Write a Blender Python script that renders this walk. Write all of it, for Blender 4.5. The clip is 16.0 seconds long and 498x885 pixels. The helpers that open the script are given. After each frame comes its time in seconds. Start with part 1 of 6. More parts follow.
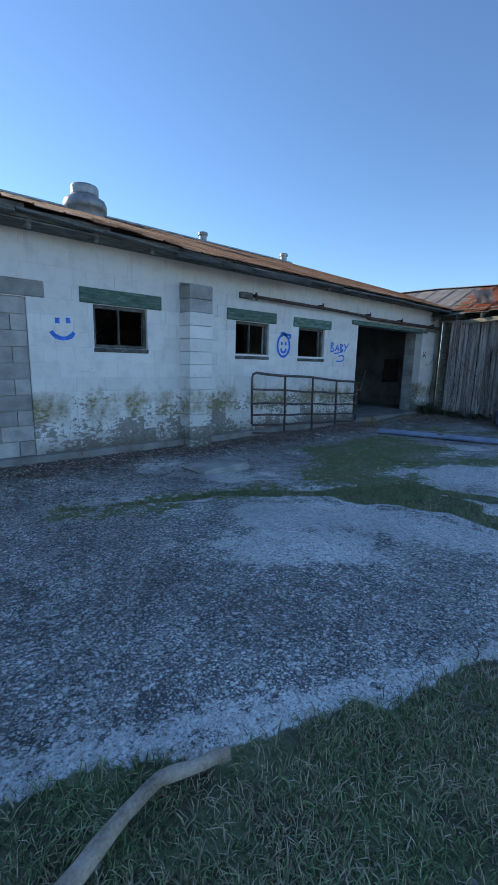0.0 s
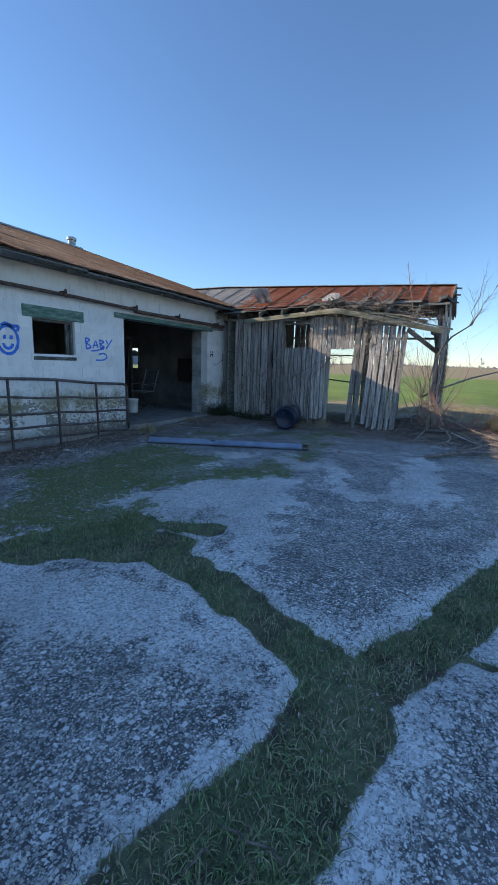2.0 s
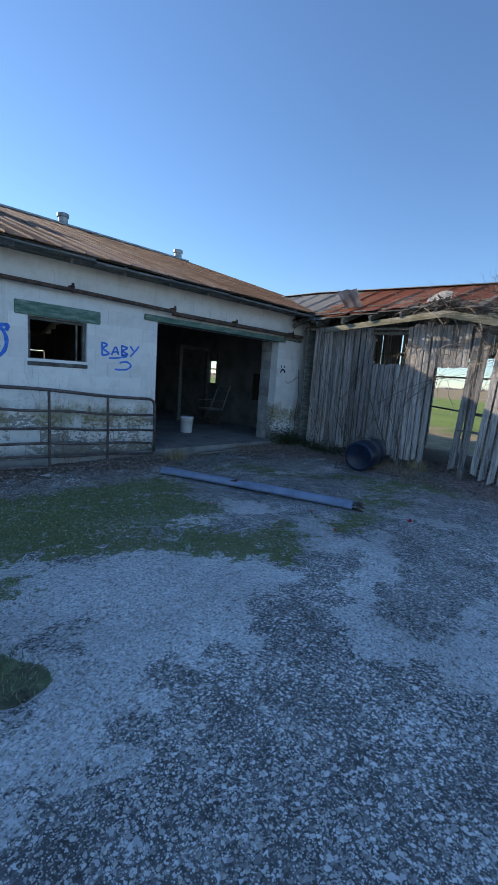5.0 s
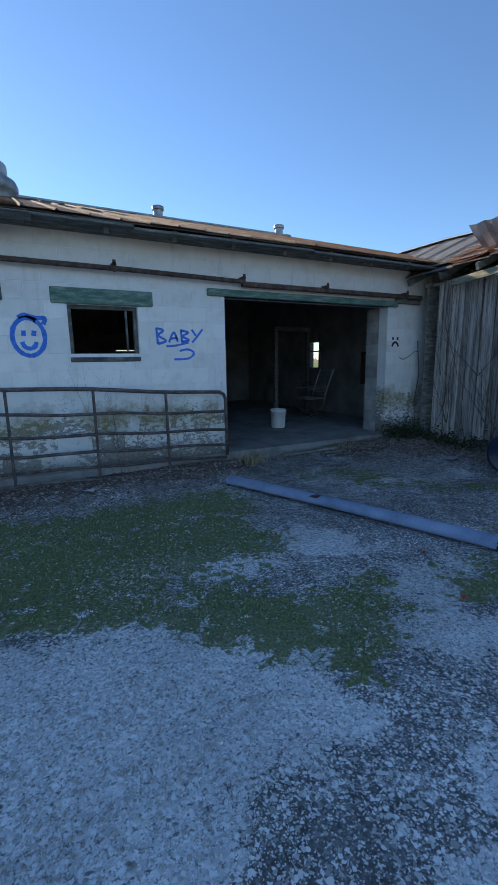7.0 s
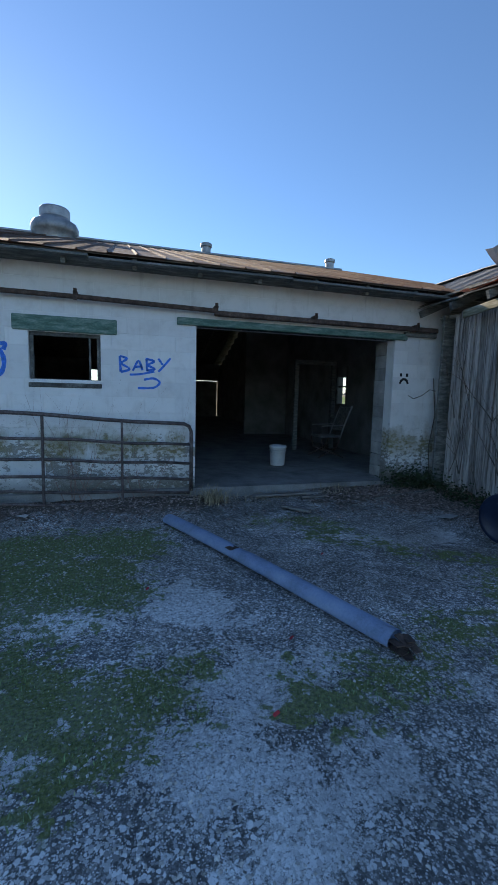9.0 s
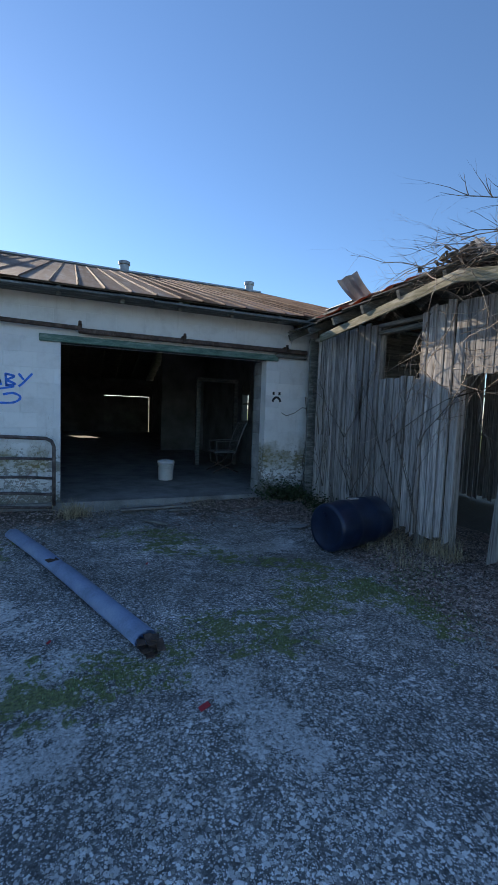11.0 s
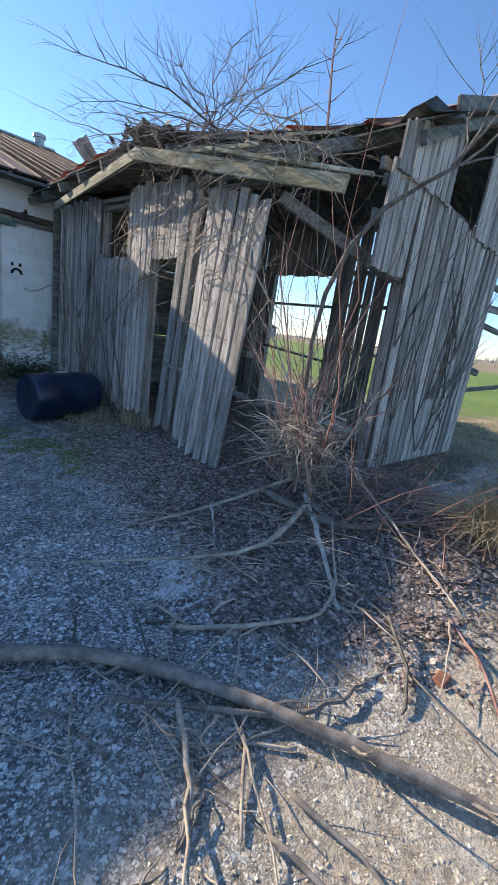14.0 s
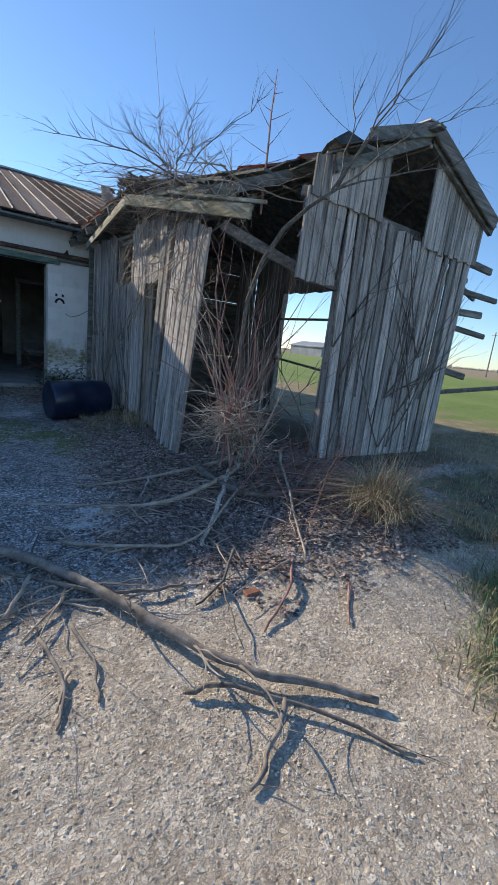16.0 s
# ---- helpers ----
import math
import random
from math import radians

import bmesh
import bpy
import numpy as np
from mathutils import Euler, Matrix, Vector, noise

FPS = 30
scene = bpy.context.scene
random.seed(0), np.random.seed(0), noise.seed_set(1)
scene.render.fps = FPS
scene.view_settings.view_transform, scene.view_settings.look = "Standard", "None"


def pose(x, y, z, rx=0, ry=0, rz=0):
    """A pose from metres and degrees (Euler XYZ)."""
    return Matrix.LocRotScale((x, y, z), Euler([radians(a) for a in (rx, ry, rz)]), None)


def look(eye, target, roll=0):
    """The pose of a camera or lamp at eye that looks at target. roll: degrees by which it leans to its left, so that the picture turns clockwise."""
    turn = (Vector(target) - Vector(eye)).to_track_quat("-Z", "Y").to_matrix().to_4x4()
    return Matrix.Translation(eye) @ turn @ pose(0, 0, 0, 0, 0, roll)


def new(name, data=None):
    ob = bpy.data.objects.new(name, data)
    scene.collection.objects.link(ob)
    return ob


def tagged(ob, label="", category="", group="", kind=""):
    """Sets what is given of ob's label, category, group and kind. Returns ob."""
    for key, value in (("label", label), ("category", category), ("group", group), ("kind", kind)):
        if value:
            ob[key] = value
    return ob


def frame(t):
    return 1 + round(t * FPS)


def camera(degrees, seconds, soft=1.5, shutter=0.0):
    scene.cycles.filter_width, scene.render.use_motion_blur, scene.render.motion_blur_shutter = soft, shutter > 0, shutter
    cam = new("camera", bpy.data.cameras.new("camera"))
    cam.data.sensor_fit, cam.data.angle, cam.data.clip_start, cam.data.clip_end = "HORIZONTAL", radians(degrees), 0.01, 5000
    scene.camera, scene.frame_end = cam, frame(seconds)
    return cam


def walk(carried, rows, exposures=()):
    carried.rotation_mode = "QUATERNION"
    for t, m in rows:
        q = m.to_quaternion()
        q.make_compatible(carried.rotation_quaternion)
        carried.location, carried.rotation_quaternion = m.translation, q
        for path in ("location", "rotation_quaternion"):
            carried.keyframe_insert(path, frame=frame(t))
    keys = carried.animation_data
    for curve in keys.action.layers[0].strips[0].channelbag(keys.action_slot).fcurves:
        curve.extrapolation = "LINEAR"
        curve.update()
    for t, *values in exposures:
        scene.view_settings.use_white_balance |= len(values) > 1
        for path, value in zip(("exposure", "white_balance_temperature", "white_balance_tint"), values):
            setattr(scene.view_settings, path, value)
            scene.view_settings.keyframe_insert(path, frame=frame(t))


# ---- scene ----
cam = camera(61.5, 16.0)
PATH = [
    (0, (-0.024, -0.333, 1.47), (1.272, 1.141, 1.09), 1.4),
    (0.5, (0.448, -0.368, 1.527), (1.861, 0.998, 1.156), 1.9),
    (1, (0.981, -0.393, 1.514), (2.494, 0.855, 1.124), 1.1),
    (1.5, (1.46, -0.526, 1.495), (3.074, 0.585, 1.095), 0.8),
    (2, (1.915, -0.718, 1.524), (3.662, 0.183, 1.158), 1.7),
    (2.5, (2.396, -0.886, 1.521), (4.236, -0.196, 1.149), 2.2),
    (3, (2.819, -0.956, 1.49), (4.585, -0.14, 1.024), 2.4),
    (3.5, (3.294, -0.926, 1.503), (4.981, 0.032, 1.018), 3.7),
    (4, (3.742, -0.938, 1.519), (5.354, 0.179, 1.125), 4.5),
    (4.5, (4.116, -0.902, 1.599), (5.65, 0.362, 1.375), 5.0),
    (5, (4.53, -0.747, 1.55), (5.926, 0.652, 1.242), 4.1),
    (7.5, (6.354, 0.135, 1.47), (7.126, 1.948, 1.132), -0.1),
    (8, (6.79, 0.038, 1.49), (7.436, 1.907, 1.192), 1.1),
    (10.5, (8.379, -0.422, 1.452), (8.933, 1.494, 1.303), 1.3),
    (11, (8.631, -0.691, 1.508), (9.409, 1.146, 1.364), 2.0),
    (11.5, (8.949, -0.862, 1.47), (9.968, 0.85, 1.297), 2.4),
    (12, (9.16, -1.136, 1.445), (10.347, 0.454, 1.196), 2.1),
    (12.5, (9.229, -1.306, 1.461), (10.257, 0.39, 1.204), 2.4),
    (13, (9.424, -1.408, 1.45), (10.303, 0.357, 1.116), 4.6),
    (13.5, (9.62, -1.7, 1.385), (10.772, -0.117, 0.975), 5.8),
    (14, (9.723, -2.012, 1.356), (11.092, -0.647, 0.844), 8.2),
    (14.5, (9.888, -2.361, 1.315), (11.37, -1.119, 0.804), 8.3),
    (15, (9.897, -2.698, 1.333), (11.316, -1.356, 0.902), 5.8),
    (15.5, (10.044, -2.956, 1.313), (11.335, -1.487, 0.894), 5.7),
    (16, (10.248, -3.24, 1.314), (11.363, -1.64, 0.867), 6.5),
]
# the clip's own exposure: darker towards the sun, brighter where it turns to the shaded shed
EXPOSURES = [(0, 1.25), (4, 1.22), (7.5, 1.17), (10.5, 1.08), (11, 1.12), (12, 1.33), (13, 1.33), (13.5, 1.52), (14, 1.55), (14.5, 1.38), (15, 1.25), (16, 1.12)]
walk(cam, [(t, look(eye, target, roll)) for t, eye, target, roll in PATH], EXPOSURES)

# ---- world, sun, exposure ----
SUN_AZ, SUN_EL = radians(19.0), radians(23.8)      # west of +y, above the horizon
to_sun = Vector((-math.sin(SUN_AZ) * math.cos(SUN_EL), math.cos(SUN_AZ) * math.cos(SUN_EL), math.sin(SUN_EL)))
world = bpy.data.worlds.new("sky")
scene.world = world
world.use_nodes = True
wn = world.node_tree
sky = wn.nodes.new("ShaderNodeTexSky")
sky.sky_type = "NISHITA"
sky.sun_disc = False
sky.sun_elevation = SUN_EL
sky.sun_rotation = -SUN_AZ
sky.air_density, sky.dust_density, sky.ozone_density = 1.0, 0.06, 5.5
wn.nodes["Background"].inputs["Strength"].default_value = 0.09
wn.links.new(sky.outputs[0], wn.nodes["Background"].inputs["Color"])
sun = new("sun", bpy.data.lights.new("sun", "SUN"))
sun.data.energy, sun.data.angle, sun.data.color = 2.7, radians(0.5), (1.0, 0.86, 0.68)
sun.matrix_world = look(to_sun * 60, (0, 0, 0))

# ---- materials ----
def nodes_of(name):
    m = bpy.data.materials.new(name)
    m.use_nodes = True
    return m, m.node_tree, m.node_tree.nodes["Principled BSDF"]


class Net:
    """Short hand for wiring shader nodes."""
    def __init__(self, tree):
        self.t = tree

    def add(self, kind, **sets):
        n = self.t.nodes.new("ShaderNode" + kind)
        for k, v in sets.items():
            n.inputs[k].default_value = v
        return n

    def link(self, a, b):
        self.t.links.new(a, b)

    def pos(self, scale=(1, 1, 1)):
        g = self.add("NewGeometry")
        m = self.add("Mapping", Scale=scale)
        self.link(g.outputs["Position"], m.inputs["Vector"])
        return m.outputs[0]

    def noise(self, vec, scale, detail=4.0, rough=0.55):
        n = self.add("TexNoise", Scale=scale, Detail=detail, Roughness=rough)
        self.link(vec, n.inputs["Vector"])
        return n.outputs["Fac"]

    def ramp(self, fac, *stops):
        r = self.add("ValToRGB")
        e = r.color_ramp.elements
        while len(e) < len(stops):
            e.new(0.5)
        for el, (p, c) in zip(e, stops):
            el.position = p
            el.color = (*c, 1) if isinstance(c, tuple) else (c, c, c, 1)
        self.link(fac, r.inputs["Fac"])
        return r.outputs["Color"]

    def mix(self, fac, a, b, mode="MIX"):
        n = self.t.nodes.new("ShaderNodeMix")
        n.data_type, n.blend_type = "RGBA", mode
        for sock, v in ((n.inputs[0], fac), (n.inputs[6], a), (n.inputs[7], b)):
            if isinstance(v, (int, float)):
                sock.default_value = v if sock.type == "VALUE" else (v, v, v, 1)
            elif isinstance(v, tuple):
                sock.default_value = (*v, 1)
            else:
                self.link(v, sock)
        return n.outputs[2]

    def math(self, op, a, b=0.5, c=None):
        n = self.t.nodes.new("ShaderNodeMath")
        n.operation = op
        for i, v in enumerate((a, b) if c is None else (a, b, c)):
            if isinstance(v, (int, float)):
                n.inputs[i].default_value = v
            else:
                self.link(v, n.inputs[i])
        return n.outputs[0]

    def sep(self, vec):
        n = self.add("SeparateXYZ")
        self.link(vec, n.inputs[0])
        return n.outputs

    def random(self):
        return self.add("ObjectInfo").outputs["Random"]

    def island(self):
        return self.add("NewGeometry").outputs["Random Per Island"]

    def attr(self, name):
        n = self.t.nodes.new("ShaderNodeAttribute")
        n.attribute_name = name
        return n.outputs["Fac"]

    def bump(self, h, strength, dist, target):
        b = self.add("Bump", Strength=strength, Distance=dist)
        self.link(h, b.inputs["Height"])
        self.link(b.outputs[0], target.inputs["Normal"])


def rough_mat(name, dark, mid, light, scale=(1, 1, 1), freq=6.0, fine=60.0, rough=0.85, metal=0.0, bump=0.3, dist=0.004, vary=0.25, each="object"):
    """A weathered surface of three tones, with grain at two scales and a change from piece to piece."""
    m, t, bsdf = nodes_of(name)
    n = Net(t)
    p = n.pos(scale)
    a = n.noise(p, freq, 5)
    b = n.noise(p, fine, 3)
    f = n.math("ADD", n.math("MULTIPLY", a, 0.65), n.math("MULTIPLY", b, 0.35))
    c = n.ramp(f, (0.34, dark), (0.5, mid), (0.66, light))
    r = n.random() if each == "object" else n.island()
    c = n.mix(1.0, c, n.ramp(r, (0.0, 1.0 - vary), (1.0, 1.0 + vary * 0.6)), "MULTIPLY")
    n.link(c, bsdf.inputs["Base Color"])
    bsdf.inputs["Roughness"].default_value, bsdf.inputs["Metallic"].default_value = rough, metal
    n.bump(f, bump, dist, bsdf)
    return m


def block_paint():
    """Old white paint over concrete block: clean above, a mossy tide line at the fourth course, peeling and bare below it."""
    m, t, bsdf = nodes_of("painted_block")
    n = Net(t)
    p = n.pos()
    z = n.sep(p)[2]
    big = n.noise(p, 1.3, 5)
    mid = n.noise(p, 5, 6, 0.65)
    chip = n.noise(n.pos((1, 1, 1.7)), 14, 6, 0.72)
    fine = n.noise(p, 90, 3)
    paint = n.ramp(mid, (0.3, (0.76, 0.755, 0.73)), (0.5, (0.86, 0.86, 0.84)), (0.8, (0.90, 0.90, 0.885)))
    bare = n.ramp(n.math("ADD", n.math("MULTIPLY", fine, 0.5), n.math("MULTIPLY", chip, 0.5)), (0.36, (0.13, 0.125, 0.115)), (0.62, (0.42, 0.405, 0.37)))
    low = n.math("SUBTRACT", 0.74, n.math("MULTIPLY", z, 0.62))
    wear = n.math("ADD", low, n.math("MULTIPLY", n.math("SUBTRACT", chip, 0.5), 2.2))
    wear = n.math("ADD", wear, n.math("MULTIPLY", n.math("SUBTRACT", big, 0.5), 1.6))
    wear = n.math("ADD", wear, n.math("MULTIPLY", n.math("SUBTRACT", n.random(), 0.5), 0.35))
    wear = n.ramp(wear, (0.40, 0.0), (0.50, 1.0))
    c = n.mix(n.math("MULTIPLY", wear, n.ramp(z, (0.9, 1.0), (1.0, 0.35))), paint, bare)
    streak = n.noise(n.pos((9, 9, 0.7)), 1.0, 5, 0.6)
    c = n.mix(n.ramp(streak, (0.58, 0.0), (0.78, 0.30)), c, (0.40, 0.39, 0.36))
    near_line = n.math("ABSOLUTE", n.math("SUBTRACT", n.math("ADD", z, n.math("MULTIPLY", n.math("SUBTRACT", mid, 0.5), 0.5)), 0.78))
    tide = n.math("MULTIPLY", n.ramp(near_line, (0.07, 0.9), (0.27, 0.0)), n.ramp(n.noise(n.pos((1, 1, 0.5)), 2.3, 5, 0.65), (0.38, 0.0), (0.52, 1.0)))
    tide = n.math("MULTIPLY", tide, n.ramp(chip, (0.36, 0.55), (0.6, 1.0)))
    c = n.mix(tide, c, n.ramp(fine, (0.3, (0.17, 0.145, 0.05)), (0.7, (0.33, 0.285, 0.13))))
    foot = n.math("MULTIPLY", n.ramp(n.math("ADD", z, n.math("MULTIPLY", n.math("SUBTRACT", chip, 0.5), 0.7)), (0.14, 0.9), (0.42, 0.0)), n.ramp(chip, (0.38, 0.5), (0.55, 1.0)))
    c = n.mix(foot, c, n.ramp(fine, (0.3, (0.07, 0.068, 0.045)), (0.7, (0.20, 0.185, 0.13))))
    c = n.mix(1.0, c, n.ramp(n.random(), (0.0, 0.90), (1.0, 1.03)), "MULTIPLY")
    n.link(c, bsdf.inputs["Base Color"])
    bsdf.inputs["Roughness"].default_value = 0.88
    n.bump(n.math("ADD", fine, n.math("MULTIPLY", chip, 1.5)), 0.5, 0.004, bsdf)
    return m


def ground_mat():
    """Broken exposed-aggregate concrete, grass and moss soil, leaf litter and farmland, by the layers in the mesh."""
    m, t, bsdf = nodes_of("yard_ground")
    n = Net(t)
    p = n.pos()
    big = n.noise(p, 0.9, 6, 0.6)
    mid = n.noise(p, 6, 6, 0.65)
    fine = n.noise(p, 120, 3)
    grit = n.noise(p, 38, 6, 0.85)

    flat_p = n.pos((1, 1, 0))

    def pebbles(scale, size, share):
        """Irregular stones bedded in the concrete: a mask and a random tone."""
        w = n.add("TexNoise", Scale=scale * 1.3, Detail=2.0)
        n.link(flat_p, w.inputs["Vector"])
        bent = n.t.nodes.new("ShaderNodeMix")
        bent.data_type, bent.blend_type = "RGBA", "LINEAR_LIGHT"
        bent.inputs[0].default_value = 0.55 / scale
        n.link(flat_p, bent.inputs[6])
        n.link(w.outputs["Color"], bent.inputs[7])
        v = n.add("TexVoronoi", Scale=scale, Randomness=1.0)
        v.voronoi_dimensions = "2D"
        n.link(bent.outputs[2], v.inputs["Vector"])
        tone = n.sep(v.outputs["Color"])
        limit = n.math("MULTIPLY", n.math("LESS_THAN", tone[0], share), n.math("MULTIPLY_ADD", tone[1], size * 0.8, size * 0.55))
        return n.ramp(n.math("SUBTRACT", limit, v.outputs["Distance"]), (0.0, 0.0), (0.10, 1.0)), tone[2]

    blot = n.noise(p, 21, 5, 0.72)
    pale = n.math("ADD", n.math("MULTIPLY", n.attr("pale"), 1.25), n.math("ADD", n.math("MULTIPLY", n.math("SUBTRACT", mid, 0.5), 2.2), n.math("MULTIPLY", n.math("SUBTRACT", grit, 0.5), 1.2)))
    pale = n.math("ADD", pale, n.math("ADD", n.math("MULTIPLY", n.math("SUBTRACT", blot, 0.5), 2.4), n.math("MULTIPLY", n.math("SUBTRACT", big, 0.54), 1.4)))
    pale = n.ramp(pale, (0.36, 0.0), (0.66, 1.0))
    much = n.ramp(n.noise(p, 3.2, 6, 0.7), (0.38, 0.14), (0.62, 0.56))
    much = n.math("ADD", much, n.math("MULTIPLY", pale, 0.55))
    big_m, big_t = pebbles(38.0, 0.46, n.math("MULTIPLY", much, 0.40))
    mid_m, mid_t = pebbles(68.0, 0.56, n.math("MULTIPLY", much, 0.95))
    sm_m, sm_t = pebbles(135.0, 0.52, n.math("ADD", much, 0.12))
    gritty = n.math("ADD", n.math("MULTIPLY", grit, 0.7), n.math("MULTIPLY", mid, 0.3))
    dark = n.ramp(gritty, (0.38, (0.055, 0.054, 0.052)), (0.5, (0.15, 0.148, 0.143)), (0.62, (0.38, 0.375, 0.365)))
    worn = n.ramp(gritty, (0.36, (0.12, 0.118, 0.113)), (0.46, (0.42, 0.415, 0.40)), (0.58, (0.78, 0.775, 0.76)))
    agg = n.mix(pale, dark, worn)
    tones = ((0.0, (0.26, 0.25, 0.24)), (0.35, (0.62, 0.61, 0.59)), (0.8, (0.95, 0.94, 0.92)))
    bleach = n.math("MULTIPLY", pale, 0.50)
    white = (0.92, 0.915, 0.90)
    agg = n.mix(n.math("MULTIPLY", sm_m, 0.85), agg, n.mix(bleach, n.ramp(sm_t, *tones), white))
    agg = n.mix(mid_m, agg, n.mix(bleach, n.ramp(mid_t, *tones), white))
    stone = n.mix(bleach, n.ramp(big_t, *tones), white)
    con = n.mix(big_m, agg, stone)
    pits = n.ramp(n.noise(n.pos((1.0, 1.1, 1.0)), 48, 4, 0.7), (0.37, 0.85), (0.44, 0.0))
    con = n.mix(n.math("MULTIPLY", pits, pale), con, (0.12, 0.12, 0.115))
    edge = n.math("MAXIMUM", big_m, n.math("MAXIMUM", n.math("MULTIPLY", mid_m, 0.8), n.math("MULTIPLY", sm_m, 0.5)))
    con = n.mix(1.0, con, n.ramp(big, (0.35, 0.78), (0.6, 1.12)), "MULTIPLY")
    grime = n.math("MULTIPLY", n.ramp(n.noise(p, 1.1, 6, 0.7), (0.40, 0.0), (0.56, 0.8)), n.ramp(grit, (0.45, 1.0), (0.6, 0.15)))
    con = n.mix(n.math("MULTIPLY", grime, n.attr("grime")), con, n.ramp(mid, (0.35, (0.06, 0.057, 0.045)), (0.65, (0.17, 0.155, 0.12))))
    # warm sunlight put into the concrete's colour, beyond the barn's shadow edge
    sunlit_grit = n.ramp(n.math("ADD", n.math("MULTIPLY", grit, 0.6), n.math("MULTIPLY", mid, 0.4)), (0.36, (0.17, 0.135, 0.10)), (0.48, (0.52, 0.43, 0.325)), (0.64, (0.84, 0.74, 0.60)))
    tan = n.mix(n.math("MULTIPLY", edge, 0.8), sunlit_grit, n.mix(1.0, stone, (1.0, 0.88, 0.70), "MULTIPLY"))
    con = n.mix(n.math("MULTIPLY", n.attr("sunlit_tan"), n.ramp(big, (0.3, 0.55), (0.6, 0.97))), con, tan)
    dirt = n.ramp(mid, (0.3, (0.06, 0.05, 0.038)), (0.7, (0.17, 0.145, 0.105)))
    green = n.ramp(n.noise(p, 25, 4), (0.3, (0.12, 0.15, 0.07)), (0.7, (0.27, 0.32, 0.16)))
    soil = n.mix(n.ramp(n.noise(p, 3.5, 5), (0.38, 0.0), (0.55, 0.85)), dirt, green)
    sf = n.math("ADD", n.attr("soil"), n.math("ADD", n.math("MULTIPLY", n.math("SUBTRACT", mid, 0.5), 0.9), n.math("MULTIPLY", n.math("SUBTRACT", blot, 0.5), 0.9)))
    c = n.mix(n.ramp(sf, (0.42, 0.0), (0.58, 1.0)), con, soil)
    brk = n.noise(p, 13, 5, 0.7)
    mossf = n.math("ADD", n.attr("moss"), n.math("ADD", n.math("MULTIPLY", n.math("SUBTRACT", mid, 0.52), 2.6), n.math("MULTIPLY", n.math("SUBTRACT", brk, 0.52), 2.4)))
    mossf = n.ramp(mossf, (0.40, 0.0), (0.56, 0.95))
    mossf = n.math("MULTIPLY", mossf, n.ramp(edge, (0.3, 1.0), (0.9, 0.9)))
    mossf = n.math("MULTIPLY", mossf, n.ramp(n.attr("moss"), (0.05, 0.0), (0.3, 1.0)))
    moss = n.ramp(n.noise(p, 60, 4), (0.3, (0.06, 0.075, 0.02)), (0.7, (0.23, 0.27, 0.075)))
    c = n.mix(mossf, c, moss)
    lit = n.math("ADD", n.attr("litter"), n.math("MULTIPLY", n.math("SUBTRACT", mid, 0.5), 1.5))
    c = n.mix(n.ramp(lit, (0.4, 0.0), (0.7, 0.9)), c, n.ramp(n.noise(p, 40, 4, 0.7), (0.3, (0.035, 0.026, 0.018)), (0.7, (0.16, 0.12, 0.08))))
    straw = n.ramp(n.noise(p, 2.0, 6, 0.7), (0.3, (0.20, 0.15, 0.07)), (0.7, (0.42, 0.33, 0.19)))
    c = n.mix(n.attr("straw"), c, straw)
    crop = n.ramp(n.noise(n.pos((0.3, 0.05, 1)), 1.0, 6, 0.7), (0.3, (0.13, 0.20, 0.03)), (0.7, (0.24, 0.31, 0.055)))
    c = n.mix(n.attr("crop"), c, crop)
    n.link(c, bsdf.inputs["Base Color"])
    bsdf.inputs["Roughness"].default_value = 0.9
    h = n.math("ADD", n.math("ADD", n.math("MULTIPLY", edge, 0.7), grit), n.math("ADD", n.math("MULTIPLY", fine, 0.4), mid))
    h = n.math("ADD", h, n.math("MULTIPLY", n.noise(p, 26, 3, 0.6), 1.2))
    n.bump(h, 0.75, 0.012, bsdf)
    rel = [k for k in t.nodes if k.bl_idname == "ShaderNodeBump"][0]
    n.link(n.math("MULTIPLY_ADD", n.attr("sunlit_tan"), 0.010, 0.011), rel.inputs["Distance"])
    return m


def rust_roof(name, red):
    m, t, bsdf = nodes_of(name)
    n = Net(t)
    p = n.pos()
    run = n.noise(n.pos((7, 0.6, 0.6) if not red else (0.7, 7, 0.7)), 1.0, 6, 0.65)
    mid = n.noise(p, 5, 6, 0.7)
    r = n.random()
    f = n.math("ADD", n.math("MULTIPLY", run, 0.6), n.math("MULTIPLY", mid, 0.4))
    f = n.math("ADD", f, n.math("MULTIPLY", n.math("SUBTRACT", r, 0.5), 0.10 if not red else 0.16))
    if red:
        c = n.ramp(f, (0.36, (0.42, 0.41, 0.40)), (0.42, (0.33, 0.15, 0.08)), (0.52, (0.36, 0.105, 0.045)), (0.66, (0.20, 0.06, 0.03)))
        y = n.sep(p)[1]
        c = n.mix(n.ramp(n.math("MULTIPLY", n.math("ADD", y, n.math("MULTIPLY", mid, 1.6)), 0.1), (0.595, 0.0), (0.60, 1.0)), c, n.ramp(f, (0.4, (0.32, 0.31, 0.30)), (0.6, (0.46, 0.45, 0.44))))
    else:
        c = n.ramp(f, (0.34, (0.42, 0.35, 0.29)), (0.45, (0.31, 0.205, 0.145)), (0.57, (0.25, 0.14, 0.09)), (0.70, (0.17, 0.09, 0.055)))
    n.link(c, bsdf.inputs["Base Color"])
    bsdf.inputs["Roughness"].default_value = 0.72
    n.bump(mid, 0.25, 0.004, bsdf)
    return m


